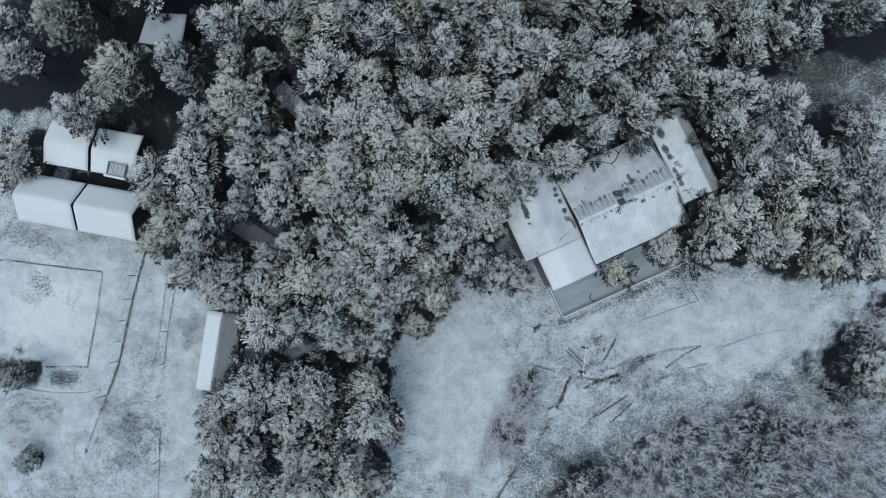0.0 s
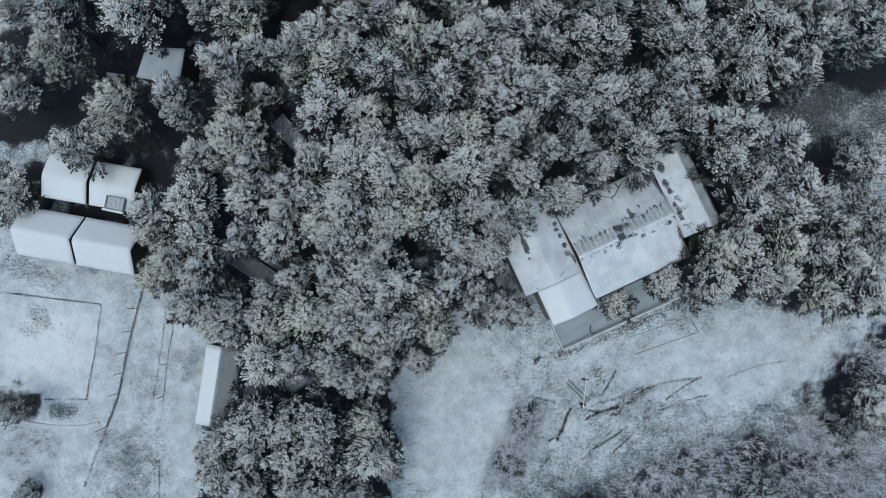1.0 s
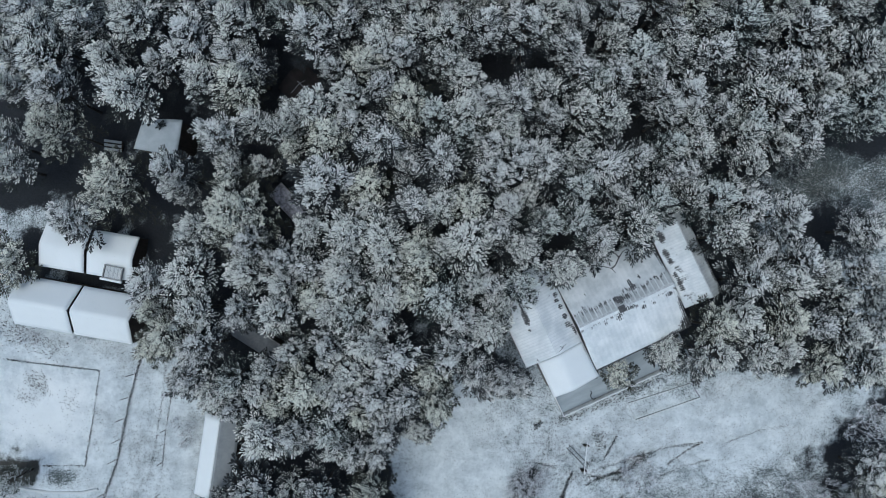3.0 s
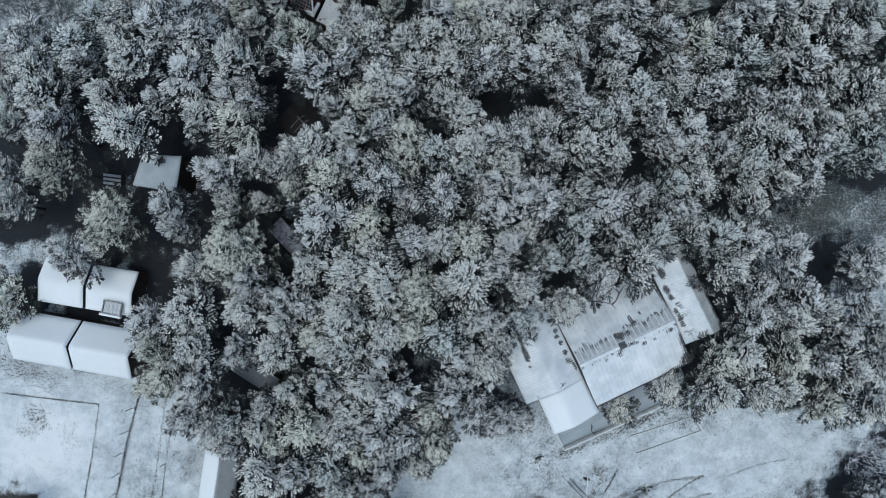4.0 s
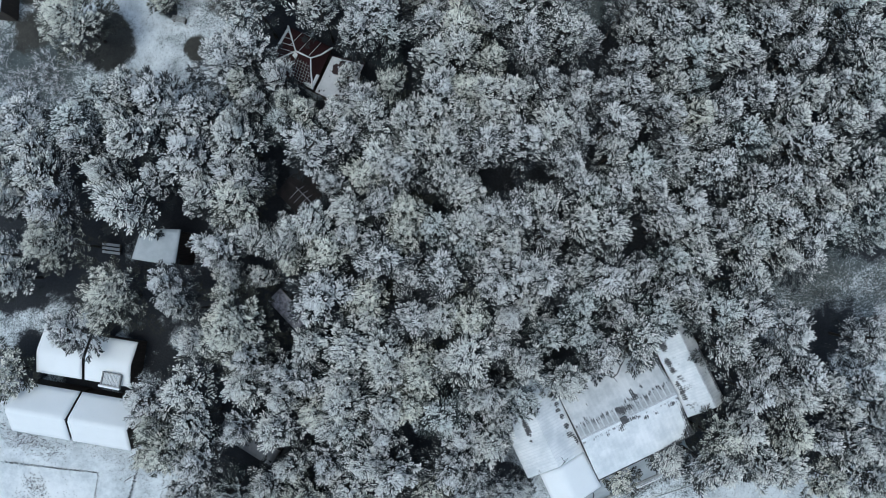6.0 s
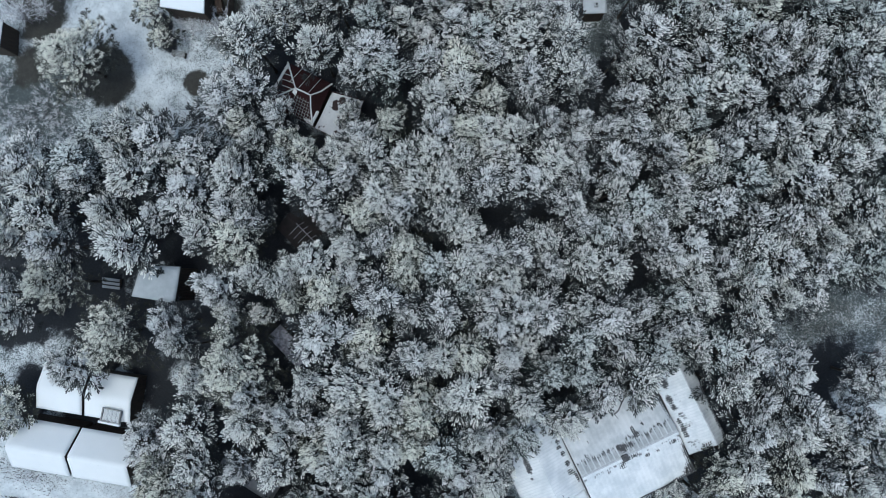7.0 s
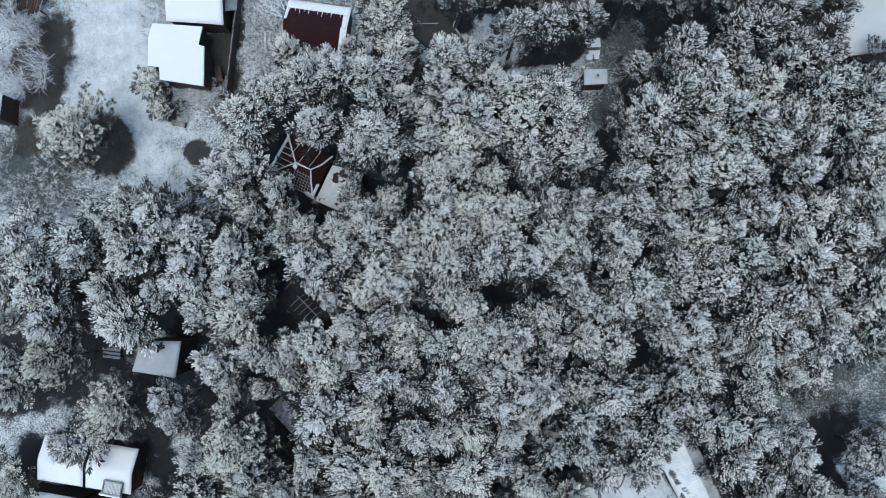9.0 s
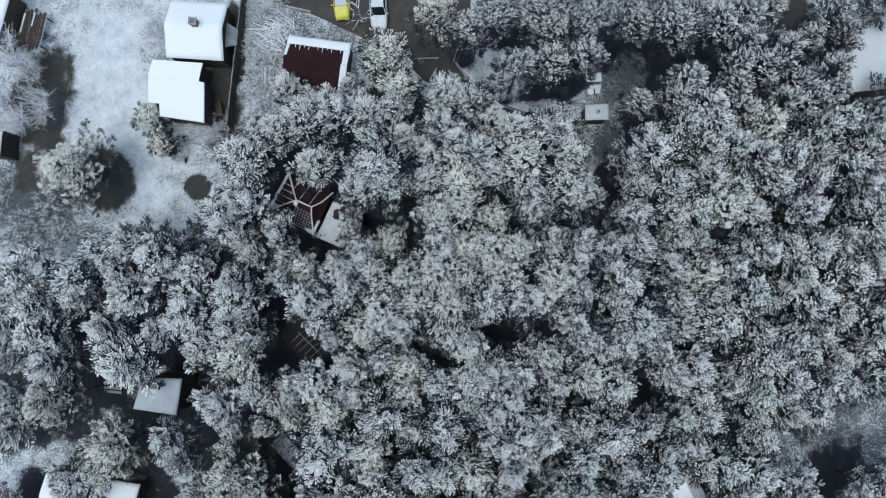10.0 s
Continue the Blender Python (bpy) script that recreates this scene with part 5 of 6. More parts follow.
# ---- northern houses, wall, red shed, yard ----
def north_houses():
    h = thing("white_roofed_house", -24.1, 60.9, 0, -5, "house with a thick white snow roof and a brick chimney", "house", "houses by the yard")
    gable(h, -2.95, 2.85, -2.95, 2.95, 0.0, 4.2, 7.35, 8.5, wall=M_BOARD, seed=61.0, over=0.2, thick=0.16)
    c = part("chimney", boxes((-0.12, 0.5, -0.1, 0.5, 8.2, 9.3), bevel=0.02), M_BRICK, h, "brick chimney with an open flue")
    part("chimney_cap", boxes((-0.2, 0.58, -0.18, -0.04, 9.305, 9.4), (-0.2, 0.58, 0.44, 0.58, 9.305, 9.4), (-0.2, -0.06, -0.04, 0.44, 9.305, 9.4), (0.44, 0.58, -0.04, 0.44, 9.305, 9.4)), M_CONCRETE, c)
    part("awning", prism([(2.72, -1.4, 7.0), (3.7, -0.9, 6.4), (3.7, 0.7, 6.4), (2.72, 1.2, 7.0)], 0.06), M_CONCRETE, h, "grey sheet awning over the side door")
    w = thing("white_roofed_house", -26.1, 55.0, 0, -4, "small stepped house with a smooth white snow roof", "house", "houses by the yard")
    outline = [(-2.7, 2.75), (2.35, 2.65), (1.95, 0.72), (2.6, 0.7), (2.75, -3.3), (-1.7, -2.85), (-1.75, -1.55), (-2.95, -1.55), (-3.05, 1.3)]
    part("body", prism([(x * 0.95, y * 0.95, 7.0) for x, y in outline], 3.2), M_BOARD, w)
    part("roof", prism([(x, y, 7.12 + 0.05 * (y + 3)) for x, y in outline], 0.12), M_METAL, w)
    snow = prism([(x * 1.01, y * 1.01, 7.3 + 0.05 * (y + 3)) for x, y in outline], 0.17)
    bmesh.ops.bevel(snow, geom=[e for e in snow.edges if e.verts[0].co.z > 7.22 + 0.05 * (e.verts[0].co.y + 3) and e.verts[1].co.z > 7.22 + 0.05 * (e.verts[1].co.y + 3)], offset=0.08, segments=2, affect="EDGES", profile=0.6)
    part("snow", snow, M_SNOW, w)
    s = thing("wood_stack", -23.0, 53.6, gz(-23.0, 53.6), 10, "small stack of brown boards against the house", "wood stack")
    for k in range(5):
        part("board", boxes((-0.35 + 0.15 * k, -0.23 + 0.15 * k, -0.9, 0.8, 0.0, 0.5 + 0.07 * k)), M_WOOD, s)


north_houses()


def yard_wall():
    w = thing("yard_wall", 0, 0, 0, 0, "tall dark board fence with a snowy top along the yard", "fence", kind="structure")
    a, b = Vector((-19.65, 66.5)), Vector((-21.85, 51.6))
    n = 26
    for i in range(n):
        p, q = a.lerp(b, i / n), a.lerp(b, (i + 0.97) / n)
        z = gz(p.x, p.y) - 0.3
        jig = 0.05 * ((i * 7) % 3)
        part("panel", prism([(p.x - 0.06, p.y, z), (q.x - 0.06, q.y, z), (q.x - 0.06, q.y, z + 1.75 + jig), (p.x - 0.06, p.y, z + 1.75 + jig)], 0.1, (1, 0, 0)), M_BOARD, w)
        part("snow_cap", prism([(p.x - 0.12, p.y, z + 1.79 + jig), (q.x - 0.12, q.y, z + 1.79 + jig), (q.x - 0.02, q.y, z + 1.79 + jig), (p.x - 0.02, p.y, z + 1.79 + jig)], 0.05), M_DUSTED, w)


yard_wall()


def stick_pile():
    rng = random.Random(21)
    p = thing("branch_pile", -17.1, 61.2, gz(-17.1, 61.2), 0, "loose pile of cut branches white with frost", "branch pile")
    for k in range(64):
        a, n = rng.choice((rng.gauss(2.5, 0.35), rng.uniform(0, 3.14))), rng.uniform(0.7, 2.0)
        x, y, z = rng.gauss(0, 0.9), rng.gauss(0, 0.85), rng.uniform(0.08, 0.6)
        t = rng.uniform(-0.2, 0.2)
        part("branch", tube(bmesh.new(), (x - math.cos(a) * n / 2, y - math.sin(a) * n / 2, max(0.02, z - t)), (x + math.cos(a) * n / 2, y + math.sin(a) * n / 2, max(0.02, z + t)), 0.06, 5, 0.035), M_SNOW if k % 3 else M_WHITETWIG, p)
    q = thing("white_plank", -18.1, 57.1, gz(-18.1, 57.1), 88, "long white snow-covered plank lying in frosted grass", "plank")
    part("plank", boxes((-0.95, 0.95, -0.09, 0.09, -0.02, 0.12), bevel=0.02), M_SNOW, q)


stick_pile()


def red_shed():
    s = thing("red_shed", -12.4, 57.4, 0, -9, "shed with a dark red metal roof and snow along two edges", "shed")
    gable(s, -2.95, 3.5, -3.2, 2.5, 0.0, 4.6, 7.1, 7.95, wall=M_BOARD, roof=M_RED, snow=(None, None), over=0.2)
    part("snow", blanket([(-2.95, 2.5, 7.1), (3.5, 2.5, 7.1), (3.5, 1.5, 7.44), (-2.95, 1.55, 7.42)], 0.09, 81.0, 20, 4), M_SNOW, s, smooth=True)
    part("snow", blanket([(2.75, -3.2, 7.1), (3.5, -3.2, 7.1), (3.5, 0.0, 7.95), (2.85, 0.0, 7.95)], 0.07, 85.0, 8, 8), M_SNOW, s, smooth=True)
    part("snow", blanket([(3.5, 1.5, 7.44), (2.85, 1.5, 7.44), (2.95, 0.0, 7.95), (3.5, 0.0, 7.95)], 0.07, 87.0, 8, 8), M_SNOW, s, smooth=True)
    part("snow", blanket([(-2.95, 0.2, 7.88), (-2.95, 1.55, 7.42), (-2.6, 1.55, 7.42), (-2.7, 0.2, 7.88)], 0.06, 89.0, 6, 6), M_SNOW, s, smooth=True)
    part("ridge_cap", boxes((-2.9, 2.85, -0.06, 0.06, 7.94, 8.0), bevel=0.02), M_RED, s)
    for k in range(12):
        u = -2.6 + k * 0.46
        part("seam", tube(bmesh.new(), (u, -3.1, 7.13), (u, -0.08, 7.95), 0.014, 5), M_RED, s)
        part("seam", tube(bmesh.new(), (u, 1.4, 7.45), (u, 0.08, 7.95), 0.014, 5), M_RED, s)
        # meltwater has dragged thin tongues of snow on from the edge
        fall = 0.16 + 0.11 * ((k * 7) % 5)
        part("snow_tongue", tube(bmesh.new(), (u + 0.1, 1.56, 7.46), (u + 0.12, 1.56 - fall, 7.455 + 0.338 * fall), 0.055, 6, 0.018), M_SNOW, s)


red_shed()


def yard():
    a = [(-16.9, 64.4), (-13.2, 63.5), (-7.5, 60.6), (-4.9, 60.4), (-3.6, 58.3), (-1.2, 55.9), (1.2, 55.6), (5.5, 52.6), (9.6, 51.3), (9.8, 52.2), (6.4, 53.4), (4.4, 54.9), (2.1, 57.6), (3.4, 61.0), (4.4, 72.0), (-16.5, 72.0)]
    tagged(part("road", lying(a, 0.12, 0.3), M_ASPHALT, None), "wet brown asphalt yard with no snow", "road", kind="structure")
    k = thing("kerb", 0, 0, 0, 0, "low pale kerb along the asphalt and the lawn", "kerb", kind="structure")
    for line in ([(-16.9, 64.5), (-15.0, 64.0), (-13.1, 63.5)], [(2.0, 57.7), (3.2, 56.0), (4.5, 54.6), (6.4, 53.2), (9.2, 52.2)]):
        for (x0, y0), (x1, y1) in zip(line, line[1:]):
            d = Vector((x1 - x0, y1 - y0, 0)).normalized()
            n = Vector((-d.y, d.x, 0)) * 0.09
            part("kerb_stone", lying([(x0 + n.x, y0 + n.y), (x1 + n.x, y1 + n.y), (x1 - n.x, y1 - n.y), (x0 - n.x, y0 - n.y)], 0.26, 0.4), M_CONCRETE, k)
    for x, y, turn, size, label in ((-1.0, 58.1, 0, 2.5, "pale barrier bar across the driveway"), (-0.4, 56.4, 60, 1.5, "short pale bar beside the driveway"), (1.7, 56.2, -50, 1.6, "short pale bar beside the driveway"), (2.0, 58.4, 70, 1.4, "short pale bar at the lawn corner")):
        b = thing("barrier_bar", x, y, gz(x, y), turn, label, "barrier")
        part("bar", tube(bmesh.new(), (-size / 2, 0, 0.7), (size / 2, 0, 0.7), 0.05, 8), M_STEEL, b)
        for s in (-0.4, 0.4):
            part("post", tube(bmesh.new(), (s * size, 0, 0), (s * size, 0, 0.7), 0.04, 6), M_STEEL, b)


yard()


def car(x, y, turn, paint, label, length, width, tail):
    c = thing("car", x, y, gz(x, y) + 0.12, turn, label, "car", "cars in the yard")
    c.rotation_euler = (radians(-4.8), radians(1.7), radians(turn))
    l, w = length / 2, width / 2
    bm = bmesh.new()
    rings = ((-l, 0.72, 0.42, 0.62), (-l + 0.12, 0.9, 0.3, 0.78), (-l + 0.7, 0.98, 0.25, 0.88), (-0.2, 1.0, 0.24, 0.92), (l - 1.0, 0.98, 0.24, 0.88), (l - 0.35, 0.92, 0.27, 0.78), (l, 0.74, 0.4, 0.6))
    rows = []
    for yy, sx, z0, z1 in rings:
        rows.append([bm.verts.new((px * w * sx, yy, pz)) for px, pz in ((-1, z0), (-1.0, (z0 + z1) / 2), (-0.92, z1), (-0.5, z1 + 0.04), (0.5, z1 + 0.04), (0.92, z1), (1.0, (z0 + z1) / 2), (1, z0))])
    for a, b in zip(rows, rows[1:]):
        for i in range(8):
            j = (i + 1) % 8
            bm.faces.new((a[i], a[j], b[j], b[i]))
    bm.faces.new(rows[0])
    bm.faces.new(list(reversed(rows[-1])))
    bmesh.ops.subdivide_edges(bm, edges=bm.edges[:], cuts=1, use_grid_fill=True, smooth=0.4)
    part("body", bm, paint, c, smooth=True)
    glass = bmesh.new()
    lower = [glass.verts.new(p) for p in ((-w * 0.88, -l + 0.35, 0.86), (w * 0.88, -l + 0.35, 0.86), (w * 0.9, l - 1.25, 0.88), (-w * 0.9, l - 1.25, 0.88))]
    upper = [glass.verts.new(p) for p in ((-w * 0.7, -l + 0.85, 1.4), (w * 0.7, -l + 0.85, 1.4), (w * 0.7, l - 2.0, 1.42), (-w * 0.7, l - 2.0, 1.42))]
    for i in range(4):
        j = (i + 1) % 4
        glass.faces.new((lower[i], lower[j], upper[j], upper[i]))
    glass.faces.new(upper)
    part("windows", glass, M_GLASS, c)
    if paint == M_YELLOW:
        part("frost", prism([(-w * 0.78, l - 1.34, 0.96), (w * 0.78, l - 1.34, 0.96), (w * 0.62, l - 1.94, 1.41), (-w * 0.62, l - 1.94, 1.41)], 0.02), M_OLDSNOW, c, "frost on the windscreen")
    part("car_roof", boxes((-w * 0.71, w * 0.71, -l + 0.82, l - 1.97, 1.425, 1.48), bevel=0.02), paint, c)
    for s in (-1, 1):
        for yy, zz, y2, z2 in ((-l + 0.4, 0.9, -l + 0.84, 1.42), (l - 1.28, 0.9, l - 2.0, 1.43)):
            part("pillar", tube(bmesh.new(), (s * w * 0.88, yy, zz), (s * w * 0.71, y2, z2), 0.04, 5), paint, c)
        part("mirror", boxes((s * w - 0.02 if s > 0 else s * w - 0.2, s * w + 0.2 if s > 0 else s * w + 0.02, l - 1.5, l - 1.38, 0.9, 1.04), bevel=0.03), paint, c)
        part("rear_lamp", boxes((s * w * 0.72 - 0.16, s * w * 0.72 + 0.12, -l - 0.02, -l + 0.1, 0.55, 0.72), bevel=0.02), tail, c)
        part("headlamp", boxes((s * w * 0.66 - 0.16, s * w * 0.66 + 0.14, l - 0.12, l + 0.02, 0.48, 0.62), bevel=0.02), M_LAMP, c)
        for yy in (-l + 0.8, l - 0.85):
            wheel = part("wheel", tube(bmesh.new(), (s * (w - 0.2), yy, 0.2), (s * (w - 0.01), yy, 0.2), 0.31, 18), M_TYRE, c)
            part("rim", tube(bmesh.new(), (s * (w - 0.05), yy, 0.2), (s * (w + 0.004), yy, 0.2), 0.2, 14), M_STEEL, wheel)


car(-9.75, 64.4, 183, M_YELLOW, "yellow hatchback parked on wet asphalt", 4.0, 1.72, M_LAMP)
car(-5.9, 63.5, 181, M_WHITE, "white saloon car parked on wet asphalt", 4.4, 1.8, M_LAMP)


def hut():
    h = thing("garden_hut", 16.0, 51.6, 0, 1, "tiny hut with a flat snow-covered roof and a vent", "hut")
    part("body", boxes((-1.05, 1.05, -0.65, 0.65, 5.0, 7.3)), M_BOARD, h)
    part("roof", boxes((-1.2, 1.2, -0.78, 0.78, 7.3, 7.4)), M_METAL, h)
    part("snow", blanket([(-1.2, -0.78, 7.4), (1.2, -0.78, 7.4), (1.2, 0.78, 7.4), (-1.2, 0.78, 7.4)], 0.08, 91.0, 10, 8, 0.01), M_BLUISH, h, smooth=True)
    v = part("roof_vent", boxes((-0.1, 0.3, -0.2, 0.2, 7.4, 7.8), bevel=0.02), M_STEEL, h)
    part("flue", tube(bmesh.new(), (0.1, 0, 7.8), (0.1, 0, 7.9), 0.1, 10), M_METAL, v)
    for x, y, sx, sy, z, turn, label in ((16.1, 55.5, 0.75, 0.42, 0.9, 4, "pale lidded storage box with snow"), (16.3, 54.65, 0.55, 0.2, 0.6, 0, "small pale box with snow"), (16.5, 54.2, 0.22, 0.24, 0.7, 5, "small pale bin with snow")):
        b = thing("storage_box", x, y, gz(x, y) - 0.1, turn, label, "box")
        part("body", boxes((-sx, sx, -sy, sy, 0, z), bevel=0.03), M_CONCRETE, b)
        part("lid", boxes((-sx - 0.04, sx + 0.04, -sy - 0.04, sy + 0.04, z + 0.002, z + 0.08), bevel=0.03), M_SNOW, b)
    for x, y, r, z, label in ((15.75, 54.1, 0.36, 0.9, "round barrel topped with snow"), (15.15, 53.1, 0.15, 0.8, "short round post topped with snow")):
        b = thing("barrel", x, y, gz(x, y) - 0.1, 0, label, "barrel")
        part("drum", tube(bmesh.new(), (0, 0, 0), (0, 0, z), r, 18), M_STEEL, b)
        part("snow", tube(bmesh.new(), (0, 0, z), (0, 0, z + 0.08), r * 1.02, 18, r * 0.8), M_SNOW, b)


hut()


def edge_buildings():
    g = thing("grey_roofed_house", 42.4, 55.9, 0, 5, "house with a broad pale grey snow roof beside pines", "house")
    part("body", boxes((-2.9, 4.0, -3.2, 4.4, 5.5, 10.2)), M_BOARD, g)
    q = [(-3.1, -3.45, 10.4), (4.2, -3.45, 10.4), (4.2, 4.6, 10.9), (-3.1, 4.6, 10.9)]
    part("roof", prism(q, 0.2), M_METAL, g)
    part("snow", blanket(q, 0.12, 95.0), M_OLDSNOW, g, smooth=True)
    w = thing("snowy_outbuilding", -45.7, 62.9, 0, -14, "outbuilding with a white snow roof", "outbuilding")
    part("body", boxes((-2.0, 1.5, -2.6, 3.0, 3.6, 6.9)), M_BOARD, w)
    part("roof", boxes((-2.2, 1.7, -2.8, 3.2, 6.9, 7.05)), M_METAL, w)
    part("snow", blanket([(-2.2, -2.8, 7.05), (1.7, -2.8, 7.05), (1.7, 3.2, 7.05), (-2.2, 3.2, 7.05)], 0.14, 97.0), M_SNOW, w, smooth=True)
    p = thing("timber_rack", -42.35, 62.3, gz(-42.35, 62.3), -14, "open dark brown timber rack with loose boards and frost", "timber rack")
    for k in range(7):
        x, lift, slip = -1.15 + k * 0.34, 0.05 * (k % 3), 0.22 * ((k * 5) % 4) - 0.35
        part("board", boxes((x, x + 0.24 + 0.05 * (k % 2), -1.95 + slip, 1.95 + slip, 1.1 + lift, 1.16 + lift), bevel=0.008), M_WETWOOD, p)
    for x0, x1, y0, y1 in ((-1.12, -0.92, -0.6, 1.5), (-0.1, 0.06, 0.3, 1.8)):
        part("frost", blanket([(x0, y0, 1.165), (x1, y0, 1.165), (x1, y1, 1.165), (x0, y1, 1.165)], 0.03, 61.0 + x0, 4, 10, 0.02), M_OLDSNOW, p, "thin frost on a board", smooth=True)
    part("pole", tube(bmesh.new(), (1.30, -2.1, 1.1), (1.55, 1.9, 1.5), 0.035, 7), M_STEEL, p, "pale pole leaning on the rack")
    for y in (-1.5, 1.5):
        part("beam", boxes((-1.2, 1.35, y - 0.06, y + 0.06, 0.94, 1.095)), M_WETWOOD, p)
        for x in (-1.1, 1.25):
            part("post", boxes((x - 0.06, x + 0.06, y - 0.06, y + 0.06, 0, 0.94)), M_WETWOOD, p)
    s = thing("grey_shed", -45.9, 50.3, 0, -6, "grey flat shed roof with thin snow", "shed")
    part("body", boxes((-2, 1.0, -1.3, 1.3, 2.8, 6.0)), M_BOARD, s)
    part("roof", boxes((-2.2, 1.15, -1.5, 1.4, 6.0, 6.12)), M_METAL, s)
    part("snow", blanket([(-2.2, -1.5, 6.12), (1.15, -1.5, 6.12), (1.15, 1.4, 6.12), (-2.2, 1.4, 6.12)], 0.06, 99.0), M_OLDSNOW, s, smooth=True)
    b = thing("small_hut", 45.9, 13.4, gz(45.9, 13.4), 5, "small hut with a pale snowy roof at the clearing", "hut")
    part("body", boxes((-1.0, 1.4, -0.9, 0.9, -0.2, 1.4)), M_BOARD, b)
    part("roof", boxes((-1.15, 1.55, -1.05, 1.05, 1.4, 1.48)), M_METAL, b)
    part("snow", blanket([(-1.15, -1.05, 1.48), (1.55, -1.05, 1.48), (1.55, 1.05, 1.48), (-1.15, 1.05, 1.48)], 0.06, 103.0), M_OLDSNOW, b, smooth=True)


edge_buildings()


# ---- small things in the open ----
def field_things():
    b = thing("well_box", 12.0, -15.6, gz(12.0, -15.6), 35, "small square concrete box with a snowy lid", "box")
    part("body", boxes((-0.36, 0.36, -0.36, 0.36, -0.1, 0.5), bevel=0.02), M_CONCRETE, b)
    part("lid", boxes((-0.46, 0.46, -0.42, 0.42, 0.502, 0.58), bevel=0.04), M_OLDSNOW, b)
    part("slab", boxes((0.1, 0.75, -0.7, -0.1, -0.1, 0.3), bevel=0.03), M_OLDSNOW, b, "pale step with thin snow")
    l = thing("ladder", 14.5, -9.75, gz(14.5, -9.75), -45, "dark lattice ladder lying propped over the grass", "ladder")
    for s in (-0.22, 0.22):
        part("rail", tube(bmesh.new(), (-1.4, s, 0.15), (1.4, s, 0.85), 0.045, 6), M_METAL, l)
    for k in range(9):
        x = -1.25 + k * 0.31
        z = 0.15 + 0.25 * (x + 1.4)
        part("rung", tube(bmesh.new(), (x, -0.22, z), (x, 0.22, z), 0.025, 5), M_METAL, l)
    p = thing("white_plank", 15.3, -9.9, gz(15.3, -9.9), 83, "long white snow-covered plank on trestles", "plank")
    part("plank", boxes((-1.75, 1.75, -0.05, 0.05, 0.85, 0.93), bevel=0.02), M_SNOW, p)
    for x in (-1.4, 1.3):
        part("trestle", boxes((x - 0.05, x + 0.05, -0.3, 0.3, -0.1, 0.848)), M_BOARD, p)
    s = thing("garden_bench", 33.6, 1.1, gz(33.6, 1.1), 12, "white snow-covered bench at the wood's edge", "bench")
    part("seat", boxes((-0.9, 0.9, -0.32, 0.32, 0.42, 0.55), bevel=0.04), M_SNOW, s)
    for x in (-0.7, 0.7):
        part("leg", boxes((x - 0.05, x + 0.05, -0.28, 0.28, -0.1, 0.418)), M_BOARD, s)
    n = thing("garden_bench", -27.45, 48.55, gz(-27.45, 48.55), -12, "grey slatted garden bench dusted with snow", "bench")
    for k in range(4):
        part("slat", boxes((-0.72, 0.72, -0.3 + k * 0.16, -0.18 + k * 0.16, 0.45, 0.49)), M_CONCRETE, n)
    for x in (-0.6, 0.6):
        part("leg", boxes((x - 0.04, x + 0.04, -0.28, 0.28, -0.1, 0.448)), M_BOARD, n)


field_things()


def edging():
    e = thing("garden_edging", 0, 0, 0, 0, "low garden edging under a rounded ridge of snow", "edging")
    pts = [(-47.6, -13.2), (-46.2, -13.5), (-43.4, -13.75), (-40.6, -13.8), (-38.6, -13.4)]
    for (x0, y0), (x1, y1) in zip(pts, pts[1:]):
        part("edge_stone", tube(bmesh.new(), (x0, y0, gz(x0, y0) - 0.02), (x1, y1, gz(x1, y1) - 0.02), 0.15, 9), M_OLDSNOW, e)


edging()


def wire_fence(points, label, step=2.8, tall=1.7):
    f = thing("wire_fence", 0, 0, 0, 0, label, "fence")
    spots = []
    for (x0, y0), (x1, y1) in zip(points, points[1:]):
        n = max(1, round(math.dist((x0, y0), (x1, y1)) / step))
        spots += [(x0 + (x1 - x0) * i / n, y0 + (y1 - y0) * i / n) for i in range(n)]
    spots.append(points[-1])
    for i, (x, y) in enumerate(spots):
        z = gz(x, y)
        part("post", tube(bmesh.new(), (x, y, z - 0.3), (x + 0.05 * ((i * 5) % 3 - 1), y + 0.04 * (i % 3), z + tall), 0.034, 6, 0.028), M_GREYWOOD, f)
        if i:
            a, b = spots[i - 1]
            part("wire", tube(bmesh.new(), (a, b, gz(a, b) + tall * 0.6), (x, y, z + tall * 0.6), 0.003, 3), M_METAL, f)


wire_fence([(-33.6, 2.0), (-35.0, -3.2), (-36.6, -10.2), (-38.1, -14.0)], "weathered post and wire fence along a ragged hedge")
wire_fence([(-29.5, 1.5), (-29.9, -2.1), (-30.8, -6.8), (-31.7, -14.0), (-32.2, -25)], "weathered post and wire fence beside a snowy track", 4.4, 1.5)


